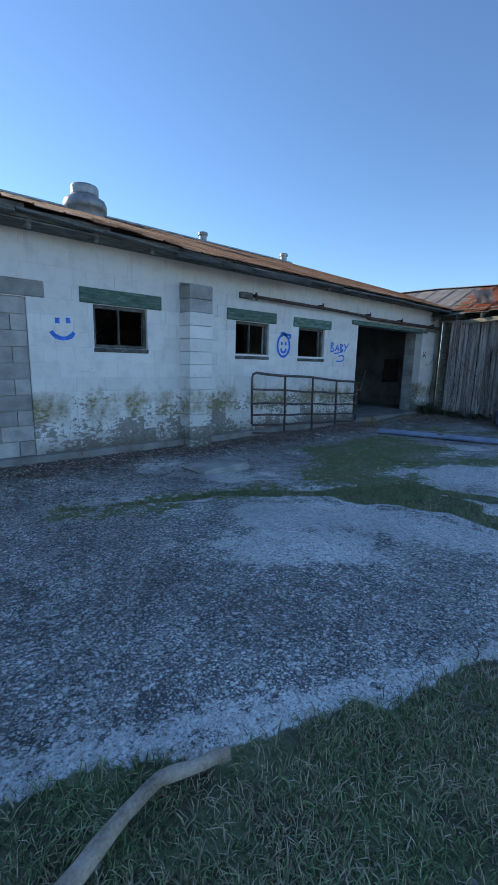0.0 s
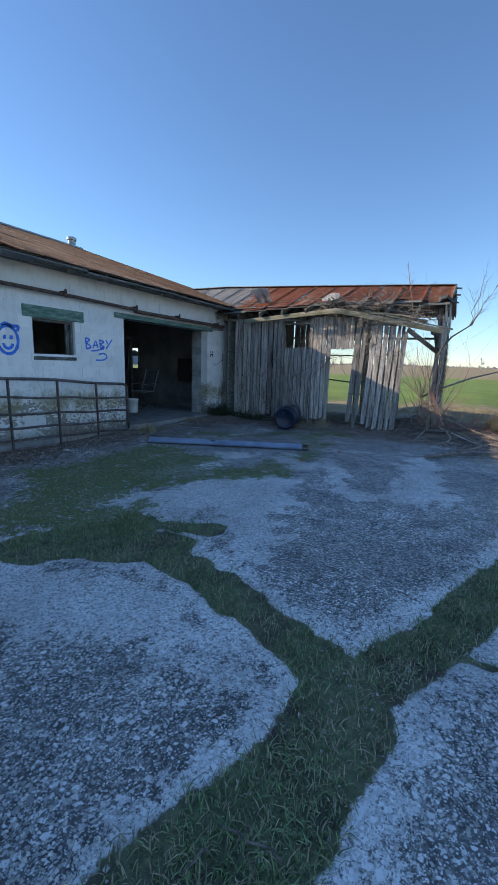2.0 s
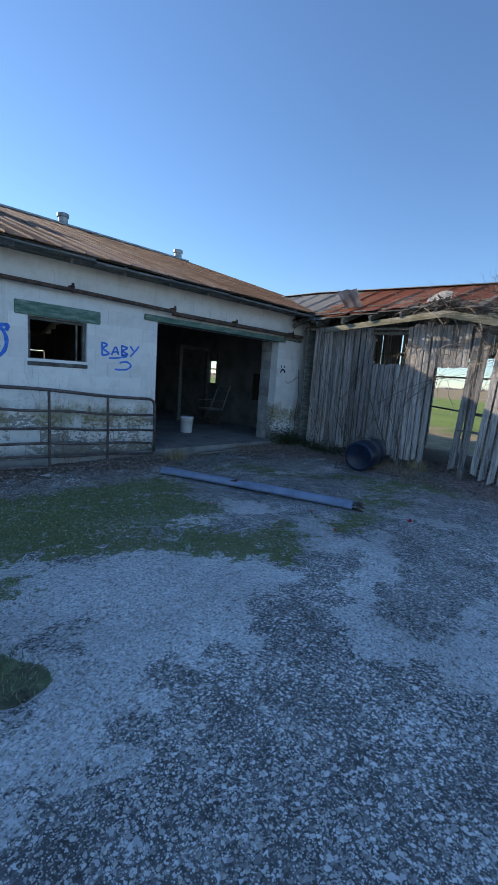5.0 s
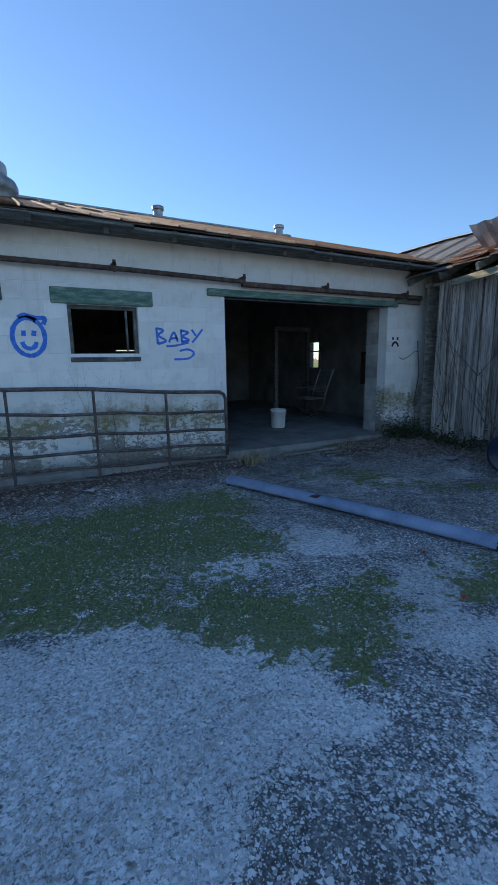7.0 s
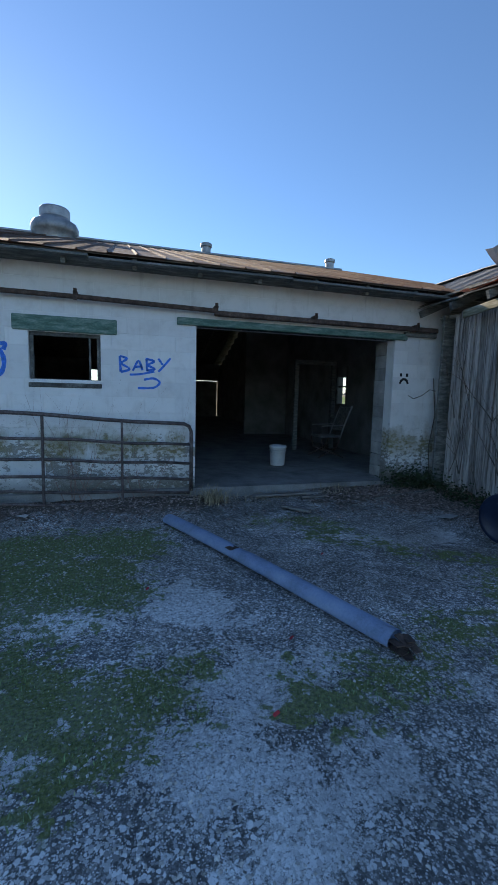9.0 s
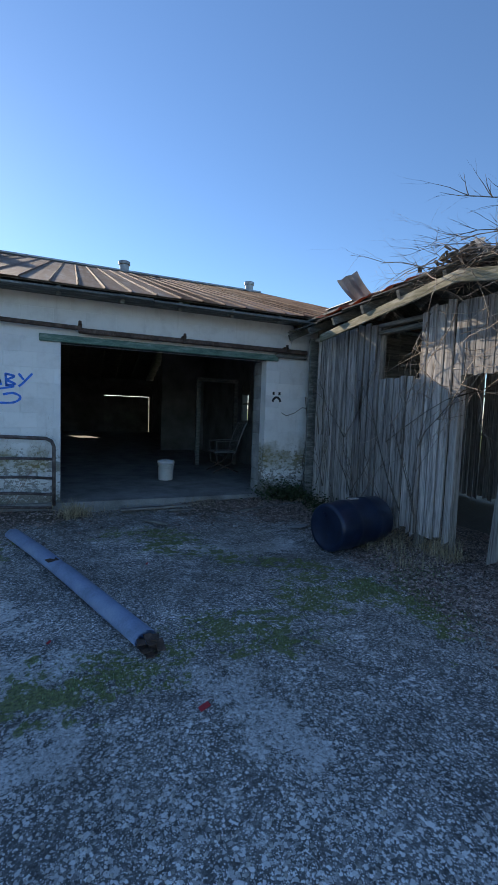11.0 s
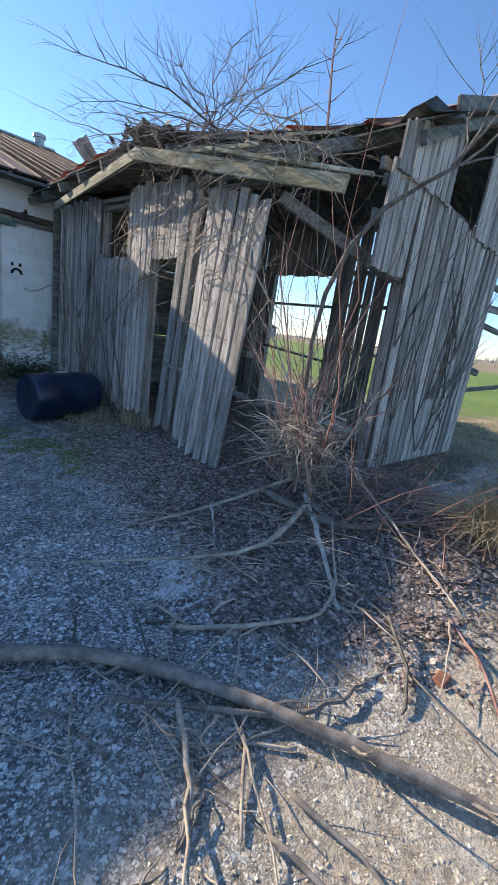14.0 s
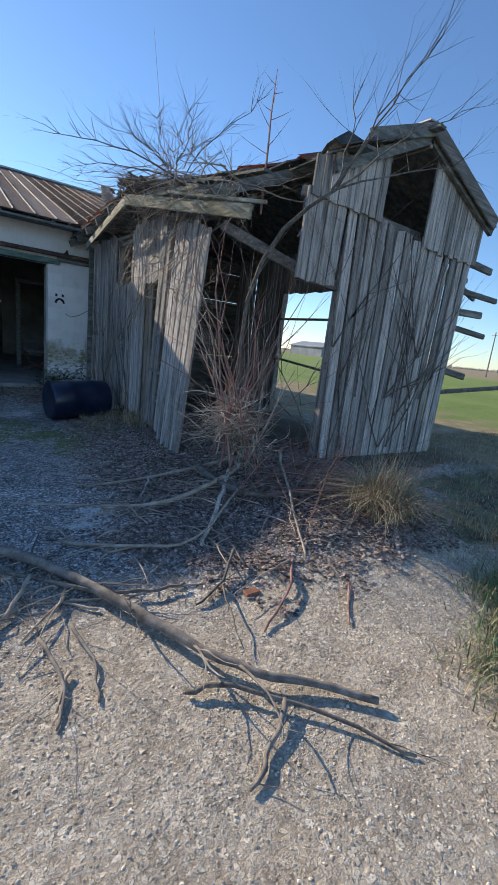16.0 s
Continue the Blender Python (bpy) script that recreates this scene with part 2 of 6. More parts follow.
def spray(name, col):
    m, t, bsdf = nodes_of(name)
    n = Net(t)
    f = n.noise(n.pos(), 40, 4)
    n.link(n.ramp(f, (0.3, tuple(v * 0.7 for v in col)), (0.7, tuple(min(1, v * 1.25 + 0.01) for v in col))), bsdf.inputs["Base Color"])
    bsdf.inputs["Roughness"].default_value = 0.7
    return m


def glass_mat():
    m, t, bsdf = nodes_of("dirty_glass")
    n = Net(t)
    bsdf.inputs["Base Color"].default_value = (0.75, 0.78, 0.76, 1)
    bsdf.inputs["Transmission Weight"].default_value = 1.0
    n.link(n.ramp(n.noise(n.pos(), 9, 4), (0.3, 0.02), (0.7, 0.10)), bsdf.inputs["Roughness"])
    return m


M_BLOCK = block_paint()
M_GROUND = ground_mat()
M_BARE = rough_mat("bare_block", (0.26, 0.26, 0.25), (0.40, 0.40, 0.385), (0.54, 0.535, 0.515), freq=5, fine=80)
M_MORTAR = rough_mat("mortar", (0.36, 0.36, 0.345), (0.54, 0.54, 0.52), (0.70, 0.70, 0.68), freq=6)
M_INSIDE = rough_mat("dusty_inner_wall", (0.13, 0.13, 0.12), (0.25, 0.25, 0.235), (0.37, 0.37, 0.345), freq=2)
M_SLAB = rough_mat("barn_floor", (0.20, 0.20, 0.19), (0.36, 0.355, 0.34), (0.50, 0.495, 0.48), freq=3)
M_GREEN = rough_mat("green_painted_wood", (0.05, 0.10, 0.08), (0.105, 0.19, 0.15), (0.27, 0.33, 0.285), (1, 1, 5), 5, 40)
M_TRIM = rough_mat("dark_weathered_trim", (0.055, 0.06, 0.055), (0.14, 0.145, 0.135), (0.30, 0.295, 0.275), (1, 3, 5), 5, 40)
M_FRAME = rough_mat("old_window_wood", (0.05, 0.05, 0.045), (0.12, 0.12, 0.11), (0.26, 0.26, 0.24), freq=8)
M_WOOD = rough_mat("weathered_grey_wood", (0.13, 0.117, 0.106), (0.40, 0.365, 0.335), (0.64, 0.595, 0.54), (26, 26, 1.4), 1.0, 4.0, 0.9, bump=0.6, vary=0.4)
M_WOOD_H = rough_mat("weathered_grey_beam", (0.11, 0.10, 0.085), (0.25, 0.235, 0.20), (0.42, 0.40, 0.34), (18, 1.3, 18), 1.0, 4.0, 0.9, bump=0.6, vary=0.3)
M_WOOD_X = rough_mat("weathered_grey_rail", (0.09, 0.08, 0.07), (0.20, 0.185, 0.165), (0.34, 0.32, 0.29), (1.3, 18, 18), 1.0, 4.0, 0.9, bump=0.6, vary=0.3)
M_FASCIA = rough_mat("mossy_eave_board", (0.12, 0.115, 0.06), (0.29, 0.265, 0.18), (0.52, 0.49, 0.40), (10, 1.2, 10), 1.0, 4.0, 0.9, bump=0.6, vary=0.3)
M_ROOF = rust_roof("brown_rusted_sheet", False)
M_REDROOF = rust_roof("red_rusted_sheet", True)
M_GALV = rough_mat("dull_galvanised", (0.20, 0.205, 0.21), (0.34, 0.345, 0.35), (0.46, 0.46, 0.46), freq=4, rough=0.5, metal=0.6, bump=0.1)
M_PALEMETAL = rough_mat("pale_weathered_sheet", (0.30, 0.30, 0.29), (0.52, 0.52, 0.50), (0.68, 0.68, 0.66), freq=4, rough=0.6, metal=0.1, bump=0.1)
M_RUST = rough_mat("rusted_steel", (0.045, 0.03, 0.025), (0.105, 0.07, 0.055), (0.20, 0.14, 0.11), freq=14, rough=0.8, metal=0.3)
M_GATE = rough_mat("rusted_gate_tube", (0.06, 0.05, 0.05), (0.13, 0.10, 0.095), (0.24, 0.21, 0.20), freq=10, rough=0.65, metal=0.4)
M_PIPE = rough_mat("blue_grey_pipe", (0.32, 0.42, 0.58), (0.46, 0.57, 0.76), (0.58, 0.68, 0.84), freq=5, rough=0.45, bump=0.1)
M_BARREL = rough_mat("dark_blue_plastic", (0.004, 0.010, 0.028), (0.008, 0.018, 0.048), (0.015, 0.030, 0.070), freq=5, rough=0.3, bump=0.08)
M_BUCKET = rough_mat("white_plastic", (0.62, 0.62, 0.60), (0.78, 0.78, 0.76), (0.82, 0.82, 0.80), freq=8, rough=0.45, bump=0.05)
M_BARK = rough_mat("grey_bark", (0.06, 0.05, 0.042), (0.15, 0.13, 0.11), (0.28, 0.25, 0.21), freq=18, fine=120, bump=0.6, vary=0.2)
M_LOG = rough_mat("weathered_branch", (0.10, 0.085, 0.075), (0.24, 0.205, 0.175), (0.42, 0.37, 0.32), (6, 6, 6), 3, 40, bump=0.6, vary=0.2)
M_BLEACHED = rough_mat("bleached_branch", (0.30, 0.26, 0.21), (0.55, 0.50, 0.43), (0.74, 0.70, 0.63), freq=14, fine=110, bump=0.4, vary=0.2)
M_TWIG = rough_mat("pale_twig", (0.24, 0.185, 0.14), (0.45, 0.365, 0.285), (0.64, 0.55, 0.445), freq=9, fine=90, vary=0.5, each="island")
M_REDTWIG = rough_mat("red_brown_twig", (0.17, 0.075, 0.06), (0.34, 0.18, 0.145), (0.50, 0.33, 0.27), freq=9, fine=90, vary=0.4, each="island")
M_STRAW = rough_mat("dry_grass", (0.25, 0.20, 0.12), (0.42, 0.345, 0.22), (0.58, 0.50, 0.35), freq=5, fine=40, vary=0.5, each="island")
M_GRASS = rough_mat("green_grass", (0.11, 0.165, 0.07), (0.21, 0.295, 0.125), (0.34, 0.41, 0.22), freq=4, fine=30, vary=0.6, each="island")
M_LEAF = rough_mat("dead_leaves", (0.12, 0.085, 0.07), (0.30, 0.23, 0.195), (0.54, 0.45, 0.40), freq=30, vary=0.7, each="island")
M_STONE = rough_mat("loose_gravel", (0.24, 0.225, 0.20), (0.48, 0.455, 0.415), (0.78, 0.75, 0.70), freq=20, vary=0.35, each="island")
M_BLUE = spray("blue_spray_paint", (0.04, 0.20, 0.74))
M_BLACK = spray("black_spray_paint", (0.012, 0.012, 0.014))
M_RED = rough_mat("red_plastic_scrap", (0.30, 0.02, 0.03), (0.42, 0.035, 0.045), (0.5, 0.06, 0.06))
M_SCRAP = rough_mat("pale_paper_scrap", (0.5, 0.5, 0.48), (0.68, 0.68, 0.66), (0.78, 0.78, 0.76))
# lit version of the gravel: the sun's warmth is in its colour
M_SUNLIT_STONE = rough_mat("sunlit_tan_gravel", (0.38, 0.32, 0.24), (0.62, 0.54, 0.42), (0.86, 0.79, 0.68), freq=20, vary=0.45, each="island")
M_BRICKBIT = rough_mat("broken_brick", (0.22, 0.09, 0.05), (0.34, 0.15, 0.09), (0.42, 0.22, 0.14))
M_IVY = rough_mat("dark_ivy_leaf", (0.02, 0.035, 0.012), (0.045, 0.07, 0.025), (0.09, 0.115, 0.05), freq=20, vary=0.5, each="island")
M_GLASS = glass_mat()
# bare wood lightened in its base colour to stand for distance haze
M_FARTREE = rough_mat("hazed_distant_wood", (0.22, 0.19, 0.18), (0.30, 0.27, 0.25), (0.38, 0.35, 0.33), freq=0.6)
M_FARWALL = rough_mat("distant_metal_siding", (0.22, 0.24, 0.27), (0.30, 0.33, 0.37), (0.38, 0.41, 0.45), freq=0.3)

# ---- building helpers ----
rng = random.Random(11)


def mesh_of(name, bm, material):
    me = bpy.data.meshes.new(name)
    bm.to_mesh(me)
    bm.free()
    me.materials.append(material)
    return me


def part(name, bm, material, parent=None, label="", smooth=False):
    ob = new(name, mesh_of(name, bm, material))
    if smooth:
        for f in ob.data.polygons:
            f.use_smooth = True
    if parent:
        ob.parent = parent
    return tagged(ob, label)


def piece(name, me, parent, m):
    ob = new(name, me)
    ob.parent = parent
    ob.matrix_basis = m
    return ob


def thing(name, label, category, group="", kind="", at=(0, 0, 0)):
    ob = new(name)
    ob.location = at
    ob.empty_display_size = 0.1
    return tagged(ob, label, category, group, kind)


def box(bm, lo, hi, bevel=0.0):
    """An upright box from corner to corner."""
    c = [(a + b) / 2 for a, b in zip(lo, hi)]
    s = [b - a for a, b in zip(lo, hi)]
    made = bmesh.ops.create_cube(bm, size=1, matrix=Matrix.Translation(c) @ Matrix.Diagonal((*s, 1)))
    if bevel:
        edges = list({e for v in made["verts"] for e in v.link_edges})
        bmesh.ops.bevel(bm, geom=edges, offset=bevel, segments=1, affect="EDGES")
    return bm


def beam(bm, a, b, w, h, up=(0, 0, 1), bevel=0.006):
    """A squared timber from a to b."""
    a, b = Vector(a), Vector(b)
    d = b - a
    z = d.normalized()
    x = Vector(up).cross(z)
    x = x.normalized() if x.length > 1e-4 else Vector((1, 0, 0))
    y = z.cross(x)
    m = Matrix((x, y, z)).transposed().to_4x4()
    m.translation = (a + b) / 2
    made = bmesh.ops.create_cube(bm, size=1, matrix=m @ Matrix.Diagonal((w, h, d.length, 1)))
    if bevel:
        edges = list({e for v in made["verts"] for e in v.link_edges})
        bmesh.ops.bevel(bm, geom=edges, offset=bevel, segments=1, affect="EDGES")
    return bm


def tube(bm, pts, radii, sides=6, cap=True):
    """A round tube along points, with a radius at each."""
    pts = [Vector(p) for p in pts]
    rings = []
    ref = Vector((0.31, 0.17, 0.93))
    for i, p in enumerate(pts):
        d = (pts[min(i + 1, len(pts) - 1)] - pts[max(i - 1, 0)]).normalized()
        x = d.cross(ref)
        x = x.normalized() if x.length > 1e-3 else Vector((1, 0, 0))
        y = d.cross(x)
        r = radii[i] if isinstance(radii, (list, tuple)) else radii
        rings.append([bm.verts.new(p + (x * math.cos(a) + y * math.sin(a)) * r) for a in (2 * math.pi * k / sides for k in range(sides))])
    for r0, r1 in zip(rings, rings[1:]):
        for k in range(sides):
            bm.faces.new((r0[k], r0[(k + 1) % sides], r1[(k + 1) % sides], r1[k]))
    if cap and sides > 2:
        bm.faces.new(rings[0][::-1])
        bm.faces.new(rings[-1])
    return bm


def lathe(bm, profile, m=Matrix(), sides=28):
    """Turn a profile of (radius, height) round the z axis."""
    rings = [[bm.verts.new(m @ Vector((r * math.cos(a), r * math.sin(a), h))) for a in (2 * math.pi * k / sides for k in range(sides))] for r, h in profile]
    for r0, r1 in zip(rings, rings[1:]):
        for k in range(sides):
            bm.faces.new((r0[k], r0[(k + 1) % sides], r1[(k + 1) % sides], r1[k]))
    return bm


def limb(bm, p, d, length, r, depth, spread=0.6, kids=4, bend=0.25, lift=0.1, sides=5, rnd=rng):
    """A branching twig: a bent tapering tube that carries smaller ones."""
    p, d = Vector(p), Vector(d).normalized()
    n = 5 if depth else 4
    pts, rad = [p.copy()], [r]
    for i in range(n):
        d = (d + Vector((rnd.gauss(0, bend), rnd.gauss(0, bend), rnd.gauss(0, bend) + lift)) * 0.5).normalized()
        pts.append(pts[-1] + d * length / n)
        rad.append(r * (1 - 0.75 * (i + 1) / n))
    tube(bm, pts, rad, sides, cap=False)
    if depth:
        for _ in range(kids):
            i = rnd.randint(1, n)
            out = Vector((rnd.gauss(0, 1), rnd.gauss(0, 1), rnd.gauss(0.2, 0.8))).normalized()
            dd = ((pts[i] - pts[i - 1]).normalized() + out * spread).normalized()
            limb(bm, pts[i], dd, length * rnd.uniform(0.4, 0.7), rad[i] * 0.7, depth - 1, spread, kids, bend, lift, max(3, sides - 1), rnd)
    return bm


def plank_mesh(seed, material, chip=0.03, segs=4):
    """A plank one metre each way, to be scaled: width along x, thickness along y, length along z, with uneven edges and a broken end."""
    r = random.Random(seed)
    bm = bmesh.new()
    rings = []
    for i in range(segs + 1):
        w0, w1, b = -0.5 + r.uniform(0, 0.05), 0.5 - r.uniform(0, 0.05), r.uniform(-0.12, 0.12)
        zz = i / segs
        ends = [0, 0]
        if i in (0, segs):
            ends = [r.uniform(-chip, chip * 0.3), r.uniform(-chip, chip * 0.3)]
        rings.append([bm.verts.new(v) for v in ((w0, b - 0.5, zz + ends[0]), (w1, b - 0.5, zz + ends[1]), (w1, b + 0.5, zz + ends[1]), (w0, b + 0.5, zz + ends[0]))])
    for a, b in zip(rings, rings[1:]):
        for k in range(4):
            bm.faces.new((a[k], a[(k + 1) % 4], b[(k + 1) % 4], b[k]))
    bm.faces.new(rings[0][::-1])
    bm.faces.new(rings[-1])
    bmesh.ops.recalc_face_normals(bm, faces=bm.faces)
    return mesh_of("plank", bm, material)


PLANKS = [plank_mesh(s, M_WOOD) for s in range(7)]


def board(parent, foot, top, width, thick, face, k=None):
    """One standing plank from foot to top; face: the level direction that its broad side looks in."""
    a, b = Vector(foot), Vector(top)
    z = (b - a).normalized()
    y = -Vector(face).normalized()
    x = y.cross(z).normalized()
    y = z.cross(x)
    m = Matrix((x * width, y * thick, z * (b - a).length)).transposed().to_4x4()
    m.translation = a
    return piece("plank", PLANKS[rng.randrange(len(PLANKS)) if k is None else k], parent, m)

# ---- ground ----
def seg_dist(X, Y, a, b, c, d):
    """Distance from each grid point to the line from (a, b) to (c, d)."""
    ux, uy = c - a, d - b
    s = np.clip(((X - a) * ux + (Y - b) * uy) / max(ux * ux + uy * uy, 1e-9), 0, 1)
    return np.hypot(X - a - s * ux, Y - b - s * uy)


def waves(X, Y, f, seed):
    """Smooth uneven noise between about -1 and 1, from a few crossing waves."""
    r = np.random.RandomState(seed)
    out = np.zeros_like(X)
    for k in range(9):
        a, q, ph = r.uniform(0, 6.28), f * r.uniform(0.5, 2.2), r.uniform(0, 6.28)
        out += np.sin(q * (X * np.cos(a) + Y * np.sin(a)) + ph + 1.3 * np.sin(0.7 * q * (X * np.sin(a) - Y * np.cos(a)) + ph * 2)) / 9
    return out * 1.8


def band(X, Y, strips, soft):
    """1 inside any of the strips (ends and half width), fading to 0 over soft."""
    f = np.zeros_like(X)
    for a, b, c, d, w in strips:
        f = np.maximum(f, np.clip((w - seg_dist(X, Y, a, b, c, d)) / soft + 0.5, 0, 1))
    return f


SOIL = [(4.0, 2.3, 4.75, 2.0, 0.30), (4.35, 2.0, 4.55, 1.5, 0.32), (4.9, 1.75, 5.08, 1.3, 0.13), (4.5, 1.5, 4.33, 1.0, 0.20), (4.33, 0.95, 4.15, 0.5, 0.16), (4.15, 0.5, 3.98, 0.05, 0.16),
        (3.98, 0.05, 3.76, -0.36, 0.17), (3.76, -0.36, 3.4, -0.36, 0.21), (3.76, -0.4, 4.3, -0.7, 0.18), (4.3, -0.7, 4.75, -0.88, 0.18), (4.75, -0.88, 5.4, -1.13, 0.17), (5.4, -1.13, 6.6, -1.58, 0.16),
        (3.4, -0.36, 2.6, -0.15, 0.2), (2.6, -0.15, 1.9, 0.0, 0.27), (1.9, 0.03, 1.2, 0.15, 0.32), (1.2, 0.2, 0.4, 0.5, 0.38), (0.4, 0.5, -1.2, 1.1, 0.45), (4.26, -0.8, 4.32, -1.6, 0.045),
        (6.6, -1.58, 7.2, -1.72, 0.17), (7.2, -1.72, 9.0, -2.2, 0.2), (1.1, 3.8, 2.8, 3.27, 0.05), (2.8, 3.27, 3.9, 2.5, 0.11)]
MOSS = [(5.5, 4.1, 7.5, 4.0, 0.5), (5.2, 3.4, 7.3, 3.1, 0.5), (6.0, 2.7, 6.8, 2.4, 0.3), (7.0, 2.15, 7.5, 1.85, 0.4), (4.4, 3.0, 5.2, 3.3, 0.45), (4.2, 2.7, 5.0, 2.3, 0.35), (8.45, 1.6, 9.05, 1.75, 0.22), (10.5, 2.3, 11.1, 2.1, 0.27),
        (9.5, 2.0, 10.0, 1.8, 0.2), (11.45, 0.65, 11.85, 0.5, 0.13), (12.1, -1.15, 12.3, -1.2, 0.15), (11.3, 1.7, 11.8, 2.5, 0.3), (9.6, 4.0, 10.1, 3.2, 0.1), (10.1, 3.2, 10.8, 2.6, 0.1), (9.2, 4.4, 9.8, 4.1, 0.2), (1.2, 3.7, 3.4, 3.0, 0.2)]
PALE = [(2.7, 2.5, 3.4, 1.9, 0.36), (3.4, 1.9, 3.8, 0.9, 0.3), (3.8, 0.9, 3.5, 0.1, 0.13), (2.2, 2.0, 2.9, 1.5, 0.3), (5.4, 2.05, 6.8, 1.65, 0.48), (5.2, 1.0, 6.0, 1.25, 0.35), (4.75, 0.7, 4.9, 1.0, 0.15), (7.0, 0.3, 7.0, -0.25, 0.24), (7.0, 2.7, 7.3, 2.55, 0.18),
        (7.8, 2.8, 8.1, 2.6, 0.2), (8.0, 1.9, 8.5, 1.7, 0.25), (7.9, 1.1, 8.5, 1.3, 0.2), (7.45, 1.7, 7.9, 1.5, 0.16), (9.4, 1.4, 9.6, 0.9, 0.1), (7.2, 0.6, 8.0, 0.9, 0.15), (2.8, 4.6, 3.3, 3.8, 0.3), (10.1, 3.6, 10.9, 3.4, 0.2), (6.9, -0.3, 9.5, -0.2, 0.2), (11.0, -0.4, 11.4, -0.9, 0.2)]
LITTER = [(12.2, 4.9, 12.0, 2.6, 0.42), (11.9, 2.6, 12.0, 0.2, 0.5), (12.0, 0.2, 12.3, -1.0, 0.6), (11.6, -0.8, 12.9, -1.2, 0.55), (13.0, 0.0, 15.5, 0.0, 0.6), (10.6, 5.15, 12.2, 4.9, 0.45), (0.6, 5.4, 8.3, 5.3, 0.38), (12.6, 0.5, 15.2, 4.5, 1.4)]


def layers(X, Y):
    w1, w2, w3 = waves(X, Y, 3.2, 1), waves(X, Y, 11, 2), waves(X, Y, 30, 5)
    wob = 0.05 * w1 + 0.034 * w2 + 0.016 * w3
    soil = np.zeros_like(X)
    rim = np.zeros_like(X)
    for a, b, c, d, w in SOIL:
        s = seg_dist(X, Y, a, b, c, d) + wob
        soil = np.maximum(soil, np.clip((w - s) / 0.06 + 0.5, 0, 1))
        rim = np.maximum(rim, np.clip(1 - (s - w) / (0.26 + 0.12 * w1), 0, 1) * 0.85)
    wide = 0.18 * w1 + 0.12 * w2
    moss = band(X + wide, Y + wide, MOSS, 0.5)
    pale = np.maximum(band(X + wide, Y - wide, PALE, 0.3), rim)
    litter = band(X + wide, Y + wide, LITTER, 0.5)
    east = np.clip((X - 13.0 + 0.6 * w1) / 1.5, 0, 1) * np.clip((-Y + 3.0) / 1.0 + X * 0.05, 0, 1)
    far = np.clip((np.maximum(np.abs(X - 7) - 11, np.maximum(Y - 22, -Y - 9)) + 0.8 * w1) / 2, 0, 1)
    straw = np.clip(np.maximum(far, np.clip((X - 15.3 + 0.5 * w1) / 1.2, 0, 1)), 0, 1)
    crop = np.clip((X - 21 + 0.05 * Y + 1.0 * w1) / 1.5, 0, 1) * np.clip((95 - X + 0.15 * Y) / 10, 0, 1)
    soil = np.maximum(soil, np.clip((X - 13.2 + 0.5 * w1) / 0.6, 0, 1) * np.clip((-0.6 - Y) / 0.4, 0, 1))
    # mask of the sunlit yard, from the barn's shadow edge southwards
    sunlit_tan = np.clip((-1.0 - Y + 0.25 * w1) / 0.8, 0, 1) * np.clip((X - 4.0) / 3, 0, 1)
    grime = np.clip((X - 6.5 + 0.6 * w1) / 3, 0.15, 1) * np.clip((Y - 0.2 + 0.4 * w1) / 1.5, 0.1, 1)
    grime = np.maximum(grime, np.clip((Y - 3.7 + 0.5 * w1) / 0.7, 0, 1))
    grime = np.maximum(grime, 0.9 * np.clip((2.4 - X + 0.4 * w1) / 1.2, 0, 1) * np.clip((Y - 0.9) / 0.4, 0, 1))
    return soil, moss, pale, litter, straw, crop, sunlit_tan, grime


def ground_height(X, Y):
    soil, moss, pale, litter, straw, crop, sunlit_tan, grime = layers(X, Y)
    near = np.clip(1 - np.hypot(X - 7, Y) / 40, 0, 1)
    z = 0.012 * waves(X, Y, 1.1, 7) * near + 0.004 * waves(X, Y, 9, 8) * near - 0.03 * soil * near
    z = z + 0.05 * litter * near + 0.20 * np.clip((X - 11.7) / 1.0, 0, 1) * np.clip((1.5 - Y) / 0.8, 0, 1) * np.clip((Y + 2.4) / 1.0, 0, 1) * near
    z = z + 0.05 * np.clip((Y - 4.6) / 0.9, 0, 1) * near + 0.05 * np.clip((Y - 4.7) / 0.6, 0, 1) * np.clip((X - 9.2) / 1.0, 0, 1) * near
    D = np.hypot(X - 7, Y)
    z = z + np.clip((D - 90) / 500, 0, 1) * 4.5 * (1 + 0.5 * np.sin(np.arctan2(Y, X - 7) * 5 + 1.0))
    return z


def spread(lo, hi, step, reach):
    mid = list(np.arange(lo, hi + step / 2, step))
    out, s, v = [], step, hi
    while v < reach:
        s *= 1.28
        v += s
        out.append(v)
    low, s, v = [], step, lo
    while v > -reach:
        s *= 1.28
        v -= s
        low.append(v)
    return np.array(low[::-1] + mid + out)


gx, gy = spread(-0.6, 14.2, 0.04, 2500), spread(-3.4, 5.5, 0.04, 2500)
GX, GY = np.meshgrid(gx, gy, indexing="ij")
GZ = ground_height(GX, GY)
nx, ny = GX.shape
idx = np.arange(nx * ny).reshape(nx, ny)
quads = np.stack([idx[:-1, :-1], idx[1:, :-1], idx[1:, 1:], idx[:-1, 1:]], -1).reshape(-1, 4)
gme = bpy.data.meshes.new("ground")
gme.from_pydata(np.stack([GX, GY, GZ], -1).reshape(-1, 3).tolist(), [], quads.tolist())
for lname, lv in zip(("soil", "moss", "pale", "litter", "straw", "crop", "sunlit_tan", "grime"), layers(GX, GY)):
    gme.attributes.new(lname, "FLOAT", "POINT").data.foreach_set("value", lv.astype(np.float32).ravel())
gme.polygons.foreach_set("use_smooth", np.ones(len(quads), dtype=bool))
gme.materials.append(M_GROUND)
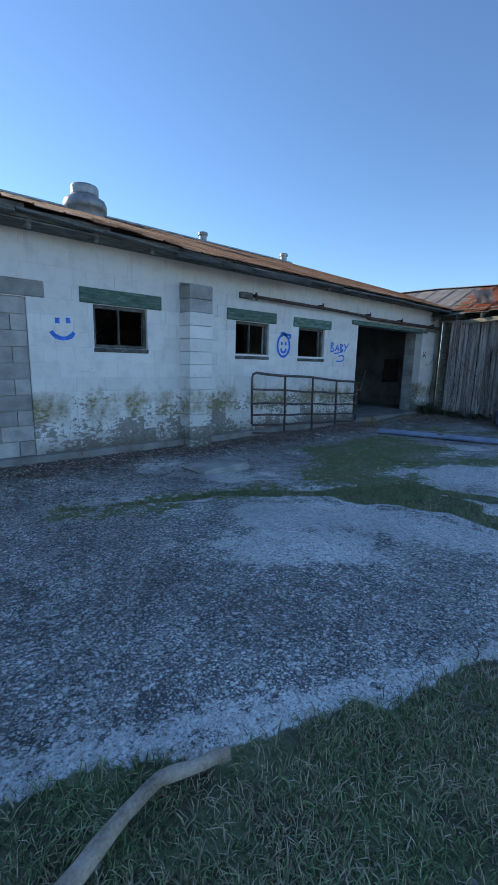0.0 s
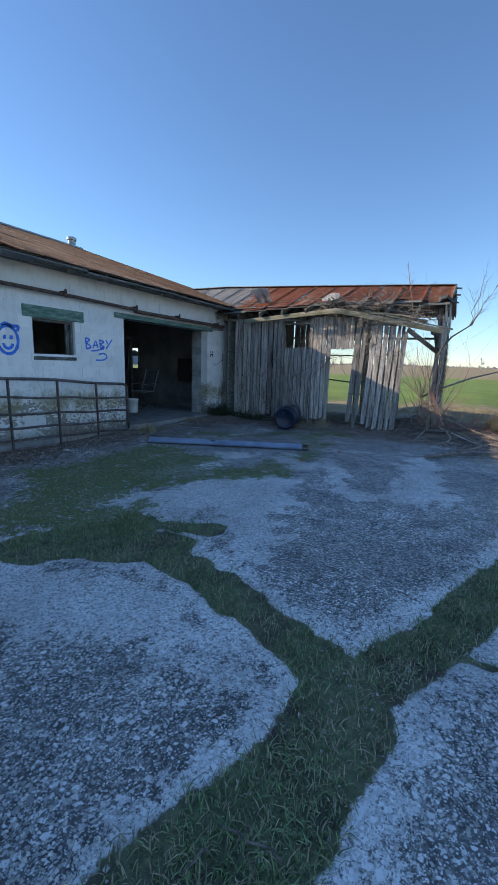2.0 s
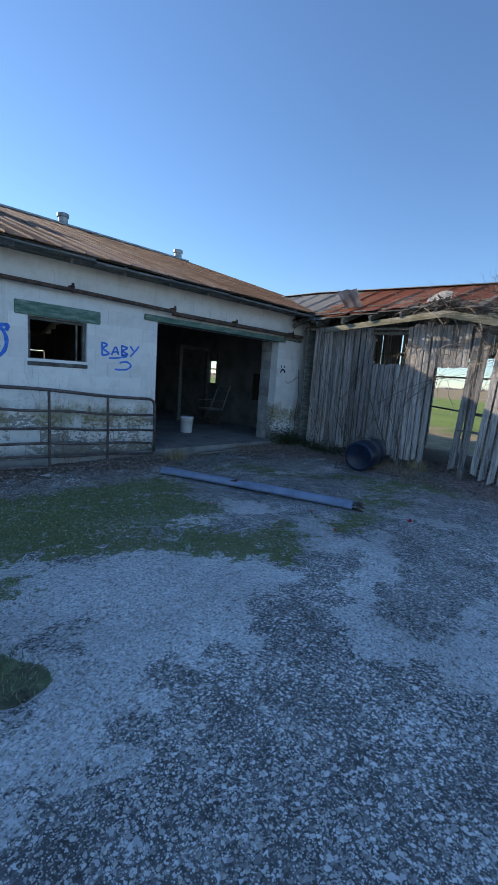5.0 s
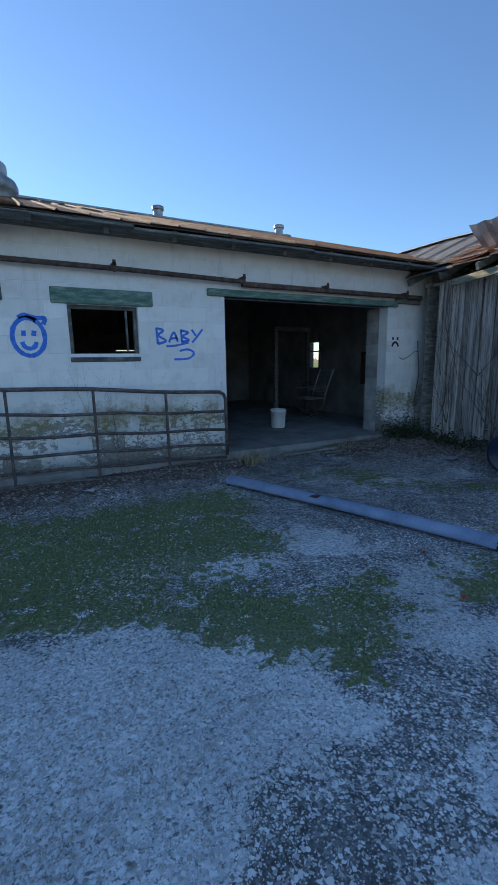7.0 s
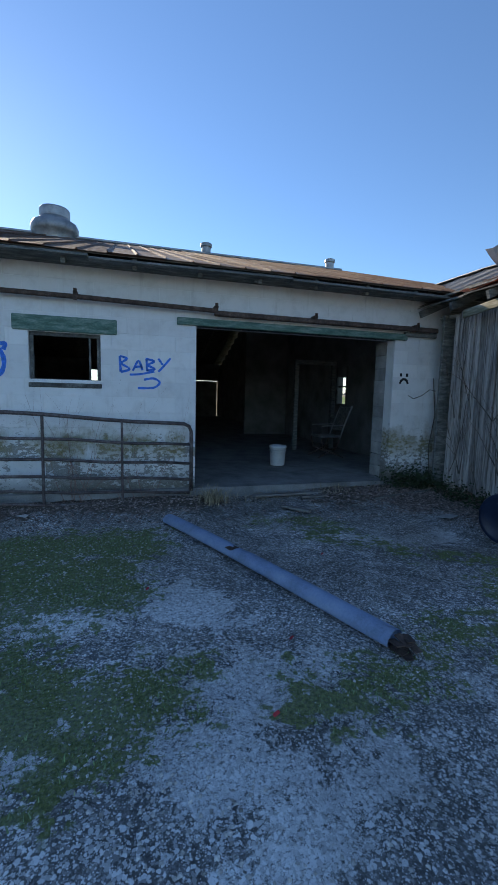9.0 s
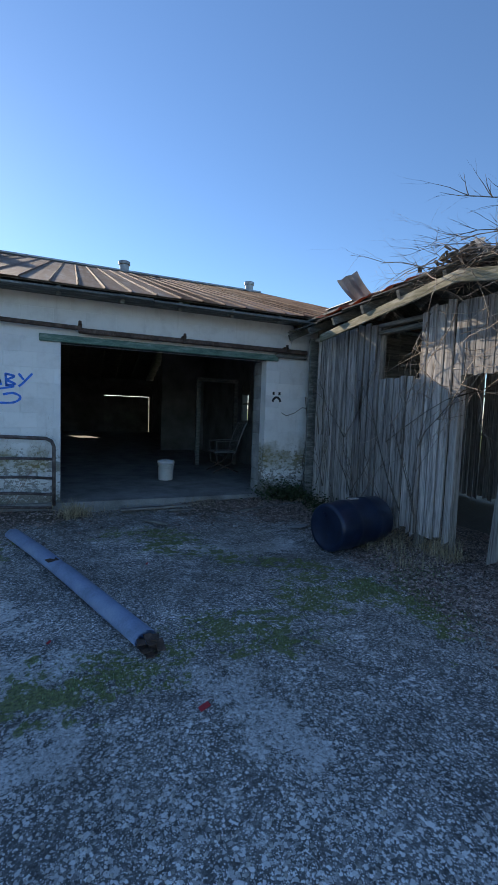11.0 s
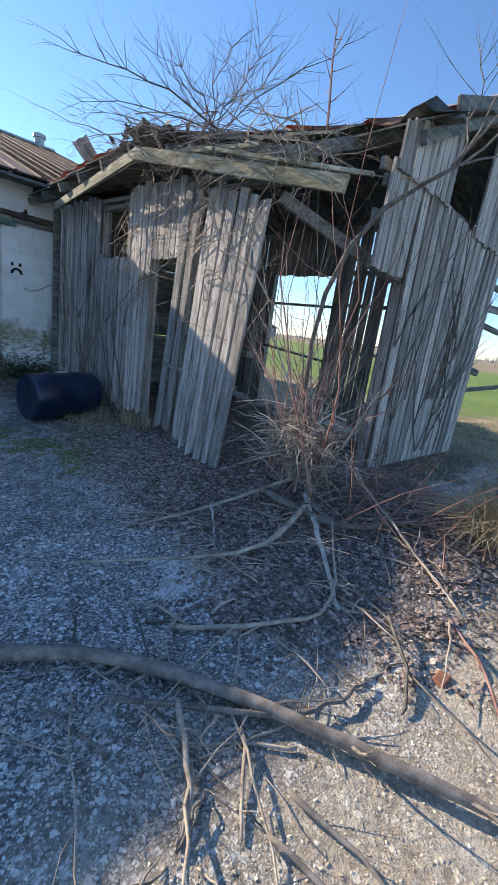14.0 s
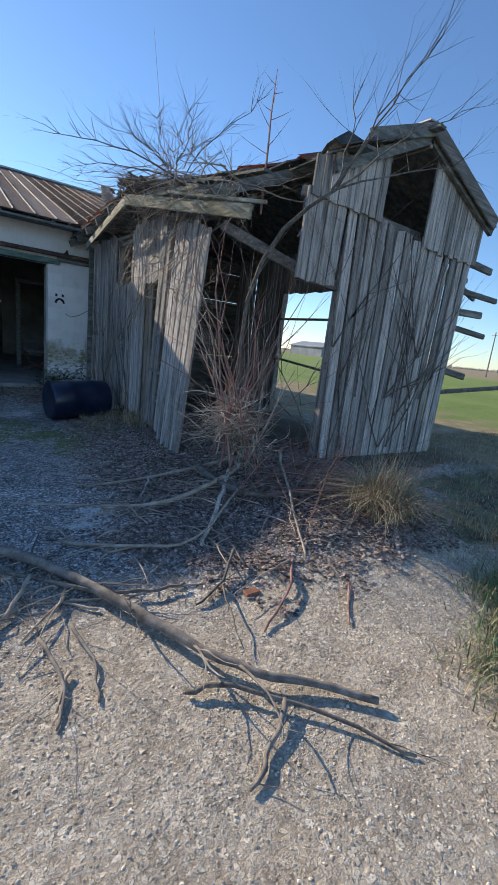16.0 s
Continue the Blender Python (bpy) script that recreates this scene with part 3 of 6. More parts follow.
ground = tagged(new("ground", gme), "cracked exposed-aggregate concrete yard with grass strips, fields beyond", "ground", kind="structure")


def ground_at(x, y):
    return float(ground_height(np.array([[float(x)]]), np.array([[float(y)]]))[0, 0])


# ---- block barn: walls ----
WALL_Y, WALL_T, WALL_TOP = 5.59, 0.2, 2.98
X0, X1 = -9.0, 12.6
WINDOWS = [(2.28, 3.09, 1.61, 2.19), (4.81, 5.62, 1.57, 2.17), (6.45, 7.27, 1.56, 2.17)]
OPEN = WINDOWS + [(8.48, 11.56, -0.3, 2.36), (0.45, 1.44, -0.3, 2.19)]


def wall_rects(x0, x1, z0, z1, holes):
    """The rectangles that are left of a wall when its openings are cut out."""
    xs = sorted({x0, x1, *[v for h in holes for v in h[:2]]})
    out = []
    for a, b in zip(xs, xs[1:]):
        cuts = sorted([(h[2], h[3]) for h in holes if h[0] < (a + b) / 2 < h[1]])
        z = z0
        for lo, hi in cuts:
            if lo > z:
                out.append((a, b, z, lo))
            z = max(z, hi)
        if z < z1:
            out.append((a, b, z, z1))
    return out


bm = bmesh.new()
for a, b, lo, hi in wall_rects(X0, X1, -0.3, WALL_TOP, OPEN):
    box(bm, (a, WALL_Y + 0.005, lo), (b, WALL_Y + WALL_T, hi))
wall_front = tagged(part("wall_front", bm, M_BLOCK), "white-painted concrete block wall, stained and worn near the ground", "wall", kind="structure")
bm = bmesh.new()
box(bm, (0.45, WALL_Y + 0.05, -0.3), (1.44, WALL_Y + 0.16, 2.19))
infill = tagged(part("blocked_doorway", bm, M_MORTAR), "old doorway filled in with bare grey concrete blocks", "wall", kind="structure")

BACK_Y, RIDGE_Y, RIDGE_Z = 23.2, 14.4, 6.08
EAVE_Y, EAVE_Z = 5.15, 3.03
SLOPE = (RIDGE_Z - EAVE_Z) / (RIDGE_Y - EAVE_Y)
bm = bmesh.new()
back_holes = [(5.85, 6.4, 1.9, 2.55), (7.15, 8.04, 1.9, 2.55), (10.2, 12.6, -0.3, 2.17)]
for a, b, lo, hi in wall_rects(X0, 12.72, -0.3, WALL_TOP + 0.12, back_holes):
    box(bm, (a, BACK_Y, lo), (b, BACK_Y + WALL_T, hi))
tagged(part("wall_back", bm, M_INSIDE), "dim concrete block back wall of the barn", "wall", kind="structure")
bm = bmesh.new()
box(bm, (10.2, BACK_Y + 0.05, -0.1), (12.57, BACK_Y + 0.10, 2.145))
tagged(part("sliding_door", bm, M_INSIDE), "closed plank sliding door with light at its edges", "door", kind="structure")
bm = bmesh.new()
for a, b, lo, hi in wall_rects(WALL_Y + WALL_T, BACK_Y, -0.3, WALL_TOP, [(9.05, 9.5, 1.3, 1.95)]):
    box(bm, (12.72, a, lo), (12.87, b, hi))
for s in range(28):
    a, b = WALL_Y + s * 0.63, WALL_Y + s * 0.63 + 0.63
    h = EAVE_Z + SLOPE * (min(a - EAVE_Y, 2 * RIDGE_Y - EAVE_Y - b)) - 0.1
    box(bm, (12.72, a, WALL_TOP), (12.87, b, max(h, WALL_TOP + 0.02)))
    box(bm, (X0, a, -0.3), (X0 + 0.15, b, max(h, WALL_TOP + 0.02)))
box(bm, (11.3, 13.0, -0.3), (12.72, 13.12, 4.2))
box(bm, (X1, WALL_Y + 0.01, -0.3), (12.72, WALL_Y + WALL_T, WALL_TOP))
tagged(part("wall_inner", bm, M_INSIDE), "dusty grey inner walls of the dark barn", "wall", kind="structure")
bm = bmesh.new()
box(bm, (11.58, WALL_Y + WALL_T + 0.01, -0.2), (11.9, 6.08, 2.36))
pier = tagged(part("door_pier", bm, M_MORTAR), "grey concrete block pier inside the barn opening", "wall", kind="structure")
for k in range(11):
    z = 0.15 + k * 0.2
    part("block", box(bmesh.new(), (11.562 + rng.uniform(-0.003, 0.003), WALL_Y + WALL_T + 0.002, z), (11.92, 6.1, z + 0.196), 0.006), M_BARE, pier)
bm = bmesh.new()
box(bm, (X0, 5.50, -0.2), (12.72, BACK_Y, 0.20))
for v in bm.verts:
    if v.co.y < 5.6 and v.co.z > 0:
        v.co.z -= 0.02
tagged(part("floor_barn", bm, M_SLAB), "dusty bare concrete floor of the barn", "floor", kind="structure")

# ---- block barn: roof ----
def sheet_mesh(name, width, length, material, ribs=3, wave=0.018):
    """A ribbed roof sheet: width along x, running up along y."""
    bm = bmesh.new()
    n = ribs * 4
    prof = []
    for i in range(n + 1):
        x = width * i / n
        prof.append((x, wave if i % 4 == 0 else 0.0))
    xs = []
    for x, h in prof:
        if h:
            xs += [(max(0, x - 0.02), 0.0), (x, h), (min(width, x + 0.02), 0.0)]
        else:
            xs.append((x, 0.0))
    rows = [[bm.verts.new((x, length * j / 5, h)) for x, h in xs] for j in range(6)]
    for a, b in zip(rows, rows[1:]):
        for k in range(len(xs) - 1):
            bm.faces.new((a[k], a[k + 1], b[k + 1], b[k]))
    bmesh.ops.solidify(bm, geom=bm.faces[:], thickness=0.004)
    return mesh_of(name, bm, material)


def roof_pose(origin, along, up):
    x, y = Vector(along).normalized(), Vector(up).normalized()
    m = Matrix((x, y, x.cross(y))).transposed().to_4x4()
    m.translation = origin
    return m


def eave_up(x):
    """The eave climbs a little towards the west end."""
    return min(0.16, max(0, 3.5 - x) * 0.045)


RUN = math.hypot(RIDGE_Y - EAVE_Y, RIDGE_Z - EAVE_Z)
bm = bmesh.new()
box(bm, (X0, RIDGE_Y - 0.16, RIDGE_Z - 0.03), (15.25, RIDGE_Y + 0.16, RIDGE_Z + 0.045), 0.02)
roof = tagged(part("roof_barn", bm, M_GALV), "low brown rusted sheet-metal barn roof with raised seams", "roof", kind="structure")
sheet = sheet_mesh("roof_sheet", 0.665, RUN, M_ROOF, 2, 0.022)
for i in range(37):
    x = X0 + i * 0.655
    lift = rng.uniform(0, 0.004)
    up = eave_up(x)
    piece("roof_sheet", sheet, roof, roof_pose((x, EAVE_Y - rng.uniform(0, 0.04), EAVE_Z + lift + up), (1, 0, 0), (0, RIDGE_Y - EAVE_Y, RIDGE_Z - EAVE_Z - up)))
    piece("roof_sheet", sheet, roof, roof_pose((x + 0.665, 2 * RIDGE_Y - EAVE_Y, EAVE_Z + lift), (-1, 0, 0), (0, EAVE_Y - RIDGE_Y, RIDGE_Z - EAVE_Z)))
bm = bmesh.new()
for i in range(31):
    x = X0 + 0.3 + i * 0.78
    beam(bm, (x, EAVE_Y + 0.06, EAVE_Z - 0.08), (x, RIDGE_Y, RIDGE_Z - 0.08), 0.05, 0.12, bevel=0)
    beam(bm, (x, 2 * RIDGE_Y - EAVE_Y - 0.06, EAVE_Z - 0.08), (x, RIDGE_Y, RIDGE_Z - 0.08), 0.05, 0.12, bevel=0)
part("rafters", bm, M_TRIM, roof, "dark rough rafters")
bm = bmesh.new()
x = X0
while x < 12.3:
    e = min(x + (rng.uniform(2.2, 3.6) if x < -1 or x > 3.4 else 1.0), 12.42)
    dz = rng.uniform(-0.015, 0.015)
    beam(bm, (x, EAVE_Y + 0.02, EAVE_Z - 0.072 + dz + eave_up(x)), (e, EAVE_Y + 0.02, EAVE_Z - 0.072 + dz + eave_up(e) + rng.uniform(-0.02, 0.02)), 0.15, 0.03)
    x = e + 0.004
part("fascia", bm, M_TRIM, roof, "dark weathered eave board with remains of green paint")
bm = bmesh.new()
box(bm, (X0, EAVE_Y + 0.05, EAVE_Z - 0.06), (12.4, WALL_Y + 0.05, EAVE_Z - 0.04))
for k in range(12):
    x = 3.4 - k
    box(bm, (x - 1, EAVE_Y + 0.05, EAVE_Z - 0.03), (x, EAVE_Y + 0.07, EAVE_Z + eave_up(x - 0.5)))
part("soffit", bm, M_TRIM, roof)

# added layer under both slopes, keeps daylight from leaking between the sheets
bm = bmesh.new()
for ya, yb in ((EAVE_Y + 0.04, RIDGE_Y), (2 * RIDGE_Y - EAVE_Y - 0.04, RIDGE_Y)):
    a, b = Vector((3.1, ya, EAVE_Z - 0.005)), Vector((3.1, yb, RIDGE_Z - 0.015))
    beam(bm, a, b, 24.2, 0.012, bevel=0)
tagged(part("ceiling_barn", bm, M_TRIM), "dark layer added under the barn roof to stop light leaking in", "ceiling", kind="structure")

gut = thing("gutter", "short sagging length of grey metal gutter under the barn eave", "gutter")
for a, b, za, zb in ((3.3, 4.72, 2.93, 2.92), (4.74, 6.15, 2.90, 2.92)):
    bm = bmesh.new()
    rows = []
    for j in range(9):
        s = j / 8
        cx, cz = a + (b - a) * s, za + (zb - za) * s
        rows.append([bm.verts.new((cx, EAVE_Y - 0.06 + 0.06 * math.cos(t), cz + 0.03 + 0.06 * math.sin(t))) for t in (math.pi + math.pi * k / 8 for k in range(9))])
    for r0, r1 in zip(rows, rows[1:]):
        for k in range(8):
            bm.faces.new((r0[k], r0[k + 1], r1[k + 1], r1[k]))
    bmesh.ops.solidify(bm, geom=bm.faces[:], thickness=0.004)
    part("channel", bm, M_GALV, gut, smooth=True)

for i, vx in enumerate((10.23, 14.8)):
    vent = thing("roof_vent", "small round galvanised vent pipe on the barn ridge", "roof vent", "vents on the barn ridge", at=(vx, RIDGE_Y, RIDGE_Z))
    part("pipe", lathe(bmesh.new(), [(0.15, -0.15), (0.15, 0.26)]), M_GALV, vent, smooth=True)
    part("cap", lathe(bmesh.new(), [(0.0, 0.36), (0.15, 0.36), (0.19, 0.34), (0.19, 0.24), (0.15, 0.24)]), M_GALV, vent)
cup = thing("roof_ventilator", "large round stepped galvanised ventilator on the barn ridge", "roof vent", at=(5.6, RIDGE_Y, RIDGE_Z - 0.15))
part("drum", lathe(bmesh.new(), [(0.66, -0.2), (0.62, 0.16), (0.67, 0.20), (0.67, 0.38), (0.62, 0.50), (0.45, 0.60), (0.42, 0.66)]), M_GALV, cup, smooth=True)
part("hood", lathe(bmesh.new(), [(0.38, 0.58), (0.43, 0.66), (0.43, 0.88), (0.40, 0.93), (0.0, 0.95)]), M_GALV, cup)

# ---- block barn: windows, lintels, rail, pilaster ----
for i, (a, b, lo, hi) in enumerate(WINDOWS):
    w = tagged(new("window_%d" % (i + 1)), ("small barn window with dirty broken panes" if i == 0 else "small empty barn window with a bare wooden frame"), "window", "windows in the block wall", "structure")
    w.location = (a, WALL_Y, lo)
    t = 0.045
    y0, y1 = 0.05, 0.11
    for fa, fb, fl, fh in ((0, b - a, 0, t), (0, b - a, hi - lo - t, hi - lo), (0, t, t, hi - lo - t), (b - a - t, b - a, t, hi - lo - t)):
        part("window_frame", box(bmesh.new(), (fa, y0, fl), (fb, y1, fh), 0.004), M_FRAME, w)
    mids = ((0.48,), (0.46,), (0.84,))[i]
    for s in mids:
        part("mullion", box(bmesh.new(), ((b - a) * s - 0.012, y0 + 0.01, t), ((b - a) * s + 0.012, y1 - 0.01, hi - lo - t), 0.003), M_FRAME, w)
    part("window_sill", box(bmesh.new(), (-0.01, -0.015, -0.06), (b - a + 0.01, 0.14, -0.002), 0.008), M_FRAME, w, "grey worn sill")
    if i == 0:
        bm = bmesh.new()
        vs = [bm.verts.new(v) for v in ((t, 0.078, t), (0.32, 0.078, t), (0.32, 0.078, 0.30), (0.28, 0.078, 0.42), (0.18, 0.078, 0.28), (t, 0.078, 0.16))]
        bm.faces.new(vs)
        bmesh.ops.solidify(bm, geom=bm.faces[:], thickness=0.003)
        g = part("pane", bm, M_GLASS, w, "broken glass pane")
        g.visible_shadow = False
for a, b, lo, hi in ((2.10, 3.33, 2.20, 2.40), (4.60, 5.80, 2.18, 2.375), (6.28, 7.47, 2.175, 2.36)):
    tagged(part("lintel", box(bmesh.new(), (a, WALL_Y - 0.025, lo), (b, WALL_Y + 0.1, hi), 0.012), M_GREEN), "faded green painted timber lintel over a window", "lintel", "lintels over the windows", "structure")
tagged(part("lintel", box(bmesh.new(), (0.2, WALL_Y - 0.012, 2.2), (1.66, WALL_Y + 0.1, 2.40), 0.012), M_BARE), "grey concrete lintel over the blocked doorway", "lintel", kind="structure")
tagged(part("door_header", box(bmesh.new(), (8.22, WALL_Y - 0.05, 2.36), (11.75, WALL_Y + 0.12, 2.455), 0.01), M_GREEN), "worn green timber header over the barn opening", "lintel", kind="structure")
rail = thing("sliding_door_rail", "long rusted sliding-door rail on brackets across the wall", "door rail")
part("track", tube(bmesh.new(), [(5.15, WALL_Y - 0.11, 2.60), (7.2, WALL_Y - 0.11, 2.585), (8.7, WALL_Y - 0.11, 2.555)], 0.032, 8), M_RUST, rail)
part("track", box(bmesh.new(), (8.7, WALL_Y - 0.13, 2.49), (12.25, WALL_Y - 0.06, 2.56), 0.015), M_RUST, rail)
for bx, bz in ((5.15, 2.62), (7.0, 2.63), (8.72, 2.60), (10.15, 2.58), (11.85, 2.57)):
    bm = bmesh.new()
    box(bm, (bx - 0.025, WALL_Y - 0.15, bz - 0.02), (bx + 0.025, WALL_Y - 0.01, bz + 0.02), 0.005)
    box(bm, (bx - 0.02, WALL_Y - 0.15, bz - 0.09), (bx + 0.02, WALL_Y - 0.135, bz + 0.05), 0.004)
    part("bracket", bm, M_RUST, rail)
part("end_board", box(bmesh.new(), (4.86, WALL_Y - 0.09, 2.56), (5.12, WALL_Y - 0.001, 2.66), 0.008), M_TRIM, rail)
part("end_board", box(bmesh.new(), (11.7, WALL_Y - 0.055, 2.42), (12.28, WALL_Y - 0.001, 2.487), 0.008), M_TRIM, rail)

pil = tagged(new("pilaster"), "grey block buttress with worn paint against the wall", "pilaster", kind="structure")
for k in range(13):
    z = k * 0.2
    d = rng.uniform(-0.008, 0.008)
    part("block", box(bmesh.new(), (3.66 + d, 5.30 + d, z - 0.1 if k == 0 else z + 0.003), (4.09 + d, WALL_Y + 0.02, z + 0.198), 0.005), M_BARE if k > 10 else M_BLOCK, pil)
bm = box(bmesh.new(), (3.66, 5.30, 2.603), (4.09, WALL_Y + 0.02, 2.66), 0.01)
for v in bm.verts:
    if v.co.z > 2.63 and v.co.y < 5.4:
        v.co.z -= 0.05
part("cap", bm, M_BARE, pil)

# ---- graffiti ----
def strokes(name, lines, material, width, label, y=WALL_Y - 0.006):
    """Sprayed lines on the front wall, as flat ribbons just proud of the paint."""
    bm = bmesh.new()
    for line in lines:
        pts = [Vector((p[0], 0, p[1])) for p in line]
        fine = []
        for i in range(len(pts) - 1):
            p0, p1, p2, p3 = pts[max(i - 1, 0)], pts[i], pts[i + 1], pts[min(i + 2, len(pts) - 1)]
            for k in range(5):
                u = k / 5
                fine.append(0.5 * ((2 * p1) + (p2 - p0) * u + (2 * p0 - 5 * p1 + 4 * p2 - p3) * u * u + (3 * p1 - p0 - 3 * p2 + p3) * u ** 3))
        fine.append(pts[-1])
        row = []
        for i, p in enumerate(fine):
            d = (fine[min(i + 1, len(fine) - 1)] - fine[max(i - 1, 0)]).normalized()
            s = Vector((d.z, 0, -d.x)) * width * rng.uniform(0.42, 0.58)
            row.append((bm.verts.new((p.x + s.x, y, p.z + s.z)), bm.verts.new((p.x - s.x, y, p.z - s.z))))
        for (a, b), (c, d) in zip(row, row[1:]):
            bm.faces.new((a, b, d, c))
    return tagged(part(name, bm, material), label, "graffiti")


def ring(cx, cz, rx, rz, a0=0, a1=360, n=10):
    return [(cx + rx * math.cos(radians(a0 + (a1 - a0) * k / n)), cz + rz * math.sin(radians(a0 + (a1 - a0) * k / n))) for k in range(n + 1)]


strokes("spray_painted_smile", [ring(1.86, 1.84, 0.155, 0.13, 200, 340, 6), [(1.80, 1.97), (1.80, 1.90)], [(1.93, 1.98), (1.94, 1.91)]], M_BLUE, 0.055, "blue spray-painted smile with two eyes on the wall")
strokes("spray_painted_smiley", [ring(6.02, 1.79, 0.165, 0.21, 60, 425, 14), ring(6.02, 1.75, 0.075, 0.09, 190, 350, 6), [(5.97, 1.86), (5.97, 1.80)], [(6.08, 1.86), (6.07, 1.80)], [(5.93, 2.0), (6.0, 2.03), (6.1, 2.0), (6.2, 2.0), (6.18, 1.93)]], M_BLUE, 0.048, "blue spray-painted round smiling face on the wall")
strokes("spray_painted_word", [[(7.50, 1.92), (7.51, 1.72)], [(7.50, 1.92), (7.59, 1.89), (7.52, 1.83), (7.62, 1.76), (7.51, 1.72)],
                          [(7.66, 1.74), (7.73, 1.87), (7.78, 1.75)], [(7.68, 1.79), (7.78, 1.80)], [(7.83, 1.90), (7.84, 1.74)],
                          [(7.82, 1.90), (7.93, 1.87), (7.85, 1.82), (7.94, 1.77), (7.83, 1.75)], [(7.98, 1.91), (8.04, 1.83)], [(8.14, 1.92), (8.03, 1.79), (7.98, 1.74)],
                          [(7.62, 1.69), (7.75, 1.70), (7.93, 1.74)], [(7.80, 1.63), (7.92, 1.65), (8.0, 1.60), (7.92, 1.53), (7.72, 1.52)]], M_BLUE, 0.028, "word BABY over a J in blue spray paint on the wall")
strokes("spray_painted_frown", [ring(11.76, 1.67, 0.075, 0.10, 15, 165, 6), [(11.70, 1.86), (11.70, 1.81)], [(11.81, 1.86), (11.81, 1.81)]], M_BLACK, 0.038, "black spray-painted frowning face on the wall")

# ---- gate ----
gate = thing("farm_gate", "rusted tubular steel farm gate leaning against the block wall", "gate")
GA, GB = Vector((4.83, 5.12, 0)), Vector((8.40, 5.45, 0))
GD = (GB - GA).normalized()


def gate_pt(s, drop):
    """A point of the gate: s metres along it, drop metres under its top rail."""
    f = s / 3.59
    top = 1.285 + (1.06 - 1.285) * f
    lean = 0.03 * (1 - drop)
    return GA + GD * s + Vector((0, lean, top - drop))


for k, drop in enumerate((0, 0.28, 0.53, 0.74, 0.92, 1.07)):
    if k == 0:
        pts = [gate_pt(0, 0.9), gate_pt(0.0, 0.10), gate_pt(0.03, 0.03), gate_pt(0.10, 0)] + [gate_pt(0.1 + 0.34 * j, 0.012 * math.sin(j)) for j in range(1, 10)] + [gate_pt(3.49, 0), gate_pt(3.56, 0.03), gate_pt(3.59, 0.10), gate_pt(3.59, 0.9)]
        part("frame", tube(bmesh.new(), pts, 0.024, 8), M_GATE, gate, smooth=True)
    else:
        part("bar", tube(bmesh.new(), [gate_pt(0.02 + 0.355 * j, drop + 0.01 * math.sin(j * 1.7 + k)) for j in range(11)], 0.019, 7), M_GATE, gate, smooth=True)
for s in (0.9, 1.8, 2.7):
    a, b = gate_pt(s, 0), gate_pt(s, 1.07)
    part("upright", beam(bmesh.new(), a + Vector((0, -0.012, 0)), b + Vector((0, -0.012, 0)), 0.04, 0.03, (1, 0, 0)), M_GATE, gate)

# ---- wooden shed ----
shed = thing("wooden_shed", "collapsing grey plank shed with a rusted red sheet roof", "shed")
front_rails = []
FX, BX, GYW = 12.26, 15.5, -0.02      # planes of the front, back and gable walls
bm = bmesh.new()
for a, b in (((FX + 0.07, 5.1, 0.45), (FX + 0.07, 2.5, 0.45)), ((FX + 0.07, 5.1, 1.4), (FX + 0.07, 2.5, 1.4)), ((FX + 0.07, 5.1, 2.62), (FX + 0.07, 0.6, 2.52)), ((FX + 0.09, 1.8, 1.2), (FX + 0.06, 0.72, 1.15)), ((FX + 0.07, 2.6, 2.04), (FX + 0.07, 1.7, 2.04))):
    front_rails.append((a, b))
sf = part("front_wall", beam(bmesh.new(), (FX + 0.07, 5.5, 2.72), (FX + 0.07, 0.6, 2.60), 0.09, 0.05), M_WOOD_H, shed, "front wall of grey weathered planks")
for a, b in front_rails:
    part("rail", beam(bmesh.new(), a, b, 0.09, 0.05), M_WOOD_H, sf)
for y in (5.06, 3.75, 2.92, 2.5, 1.75):
    part("stud", beam(bmesh.new(), (FX + 0.08, y, 0), (FX + 0.08, y, 2.7), 0.1, 0.08), M_WOOD, sf)
# added dark board: shuts out light in the gap beside the barn wall
part("corner_post", beam(bmesh.new(), (FX + 0.15, 5.33, 0.1), (FX + 0.15, 5.33, 2.74), 0.40, 0.05, (0, 1, 0)), M_TRIM, sf, "dark board added to close the bright gap against the barn")
y = 5.13
while y > 2.50:
    w = rng.choice((0.075, 0.09, 0.10, 0.12, 0.13))
    yc = y - w / 2
    lean = rng.uniform(-0.012, 0.012)
    top = 2.72 + rng.uniform(-0.02, 0.03)
    bot = 0.22 + rng.uniform(-0.05, 0.06)
    if 2.98 < yc < 3.70:
        top = 2.0 + rng.uniform(-0.03, 0.03)
    board(sf, (FX - rng.uniform(0, 0.02), yc, bot), (FX - rng.uniform(0, 0.012), yc + lean, top), w * 0.98, 0.022, (-1, 0, 0))
    y -= w + rng.choice((0.004, 0.008, 0.014, 0.022))
for k in range(6):
    yc = 2.43 - 0.105 * k
    board(sf, (FX - 0.004, yc, 1.97 + rng.uniform(-0.01, 0.01)), (FX - 0.004, yc, 2.70), 0.10, 0.022, (-1, 0, 0))
tagged(part("shed_curb", box(bmesh.new(), (12.30, 0.1, -0.05), (12.46, 0.72, 0.13), 0.03), M_TRIM), "low broken concrete curb at the open shed corner", "curb", kind="structure")
bm = bmesh.new()
for a, b in (((12.2, 1.86, 0.9), (12.2, 0.75, 0.85)),):
    beam(bm, a, b, 0.08, 0.04)
sp = part("leaning_panel", bm, M_WOOD_H, shed, "section of planks leaning out at its foot")
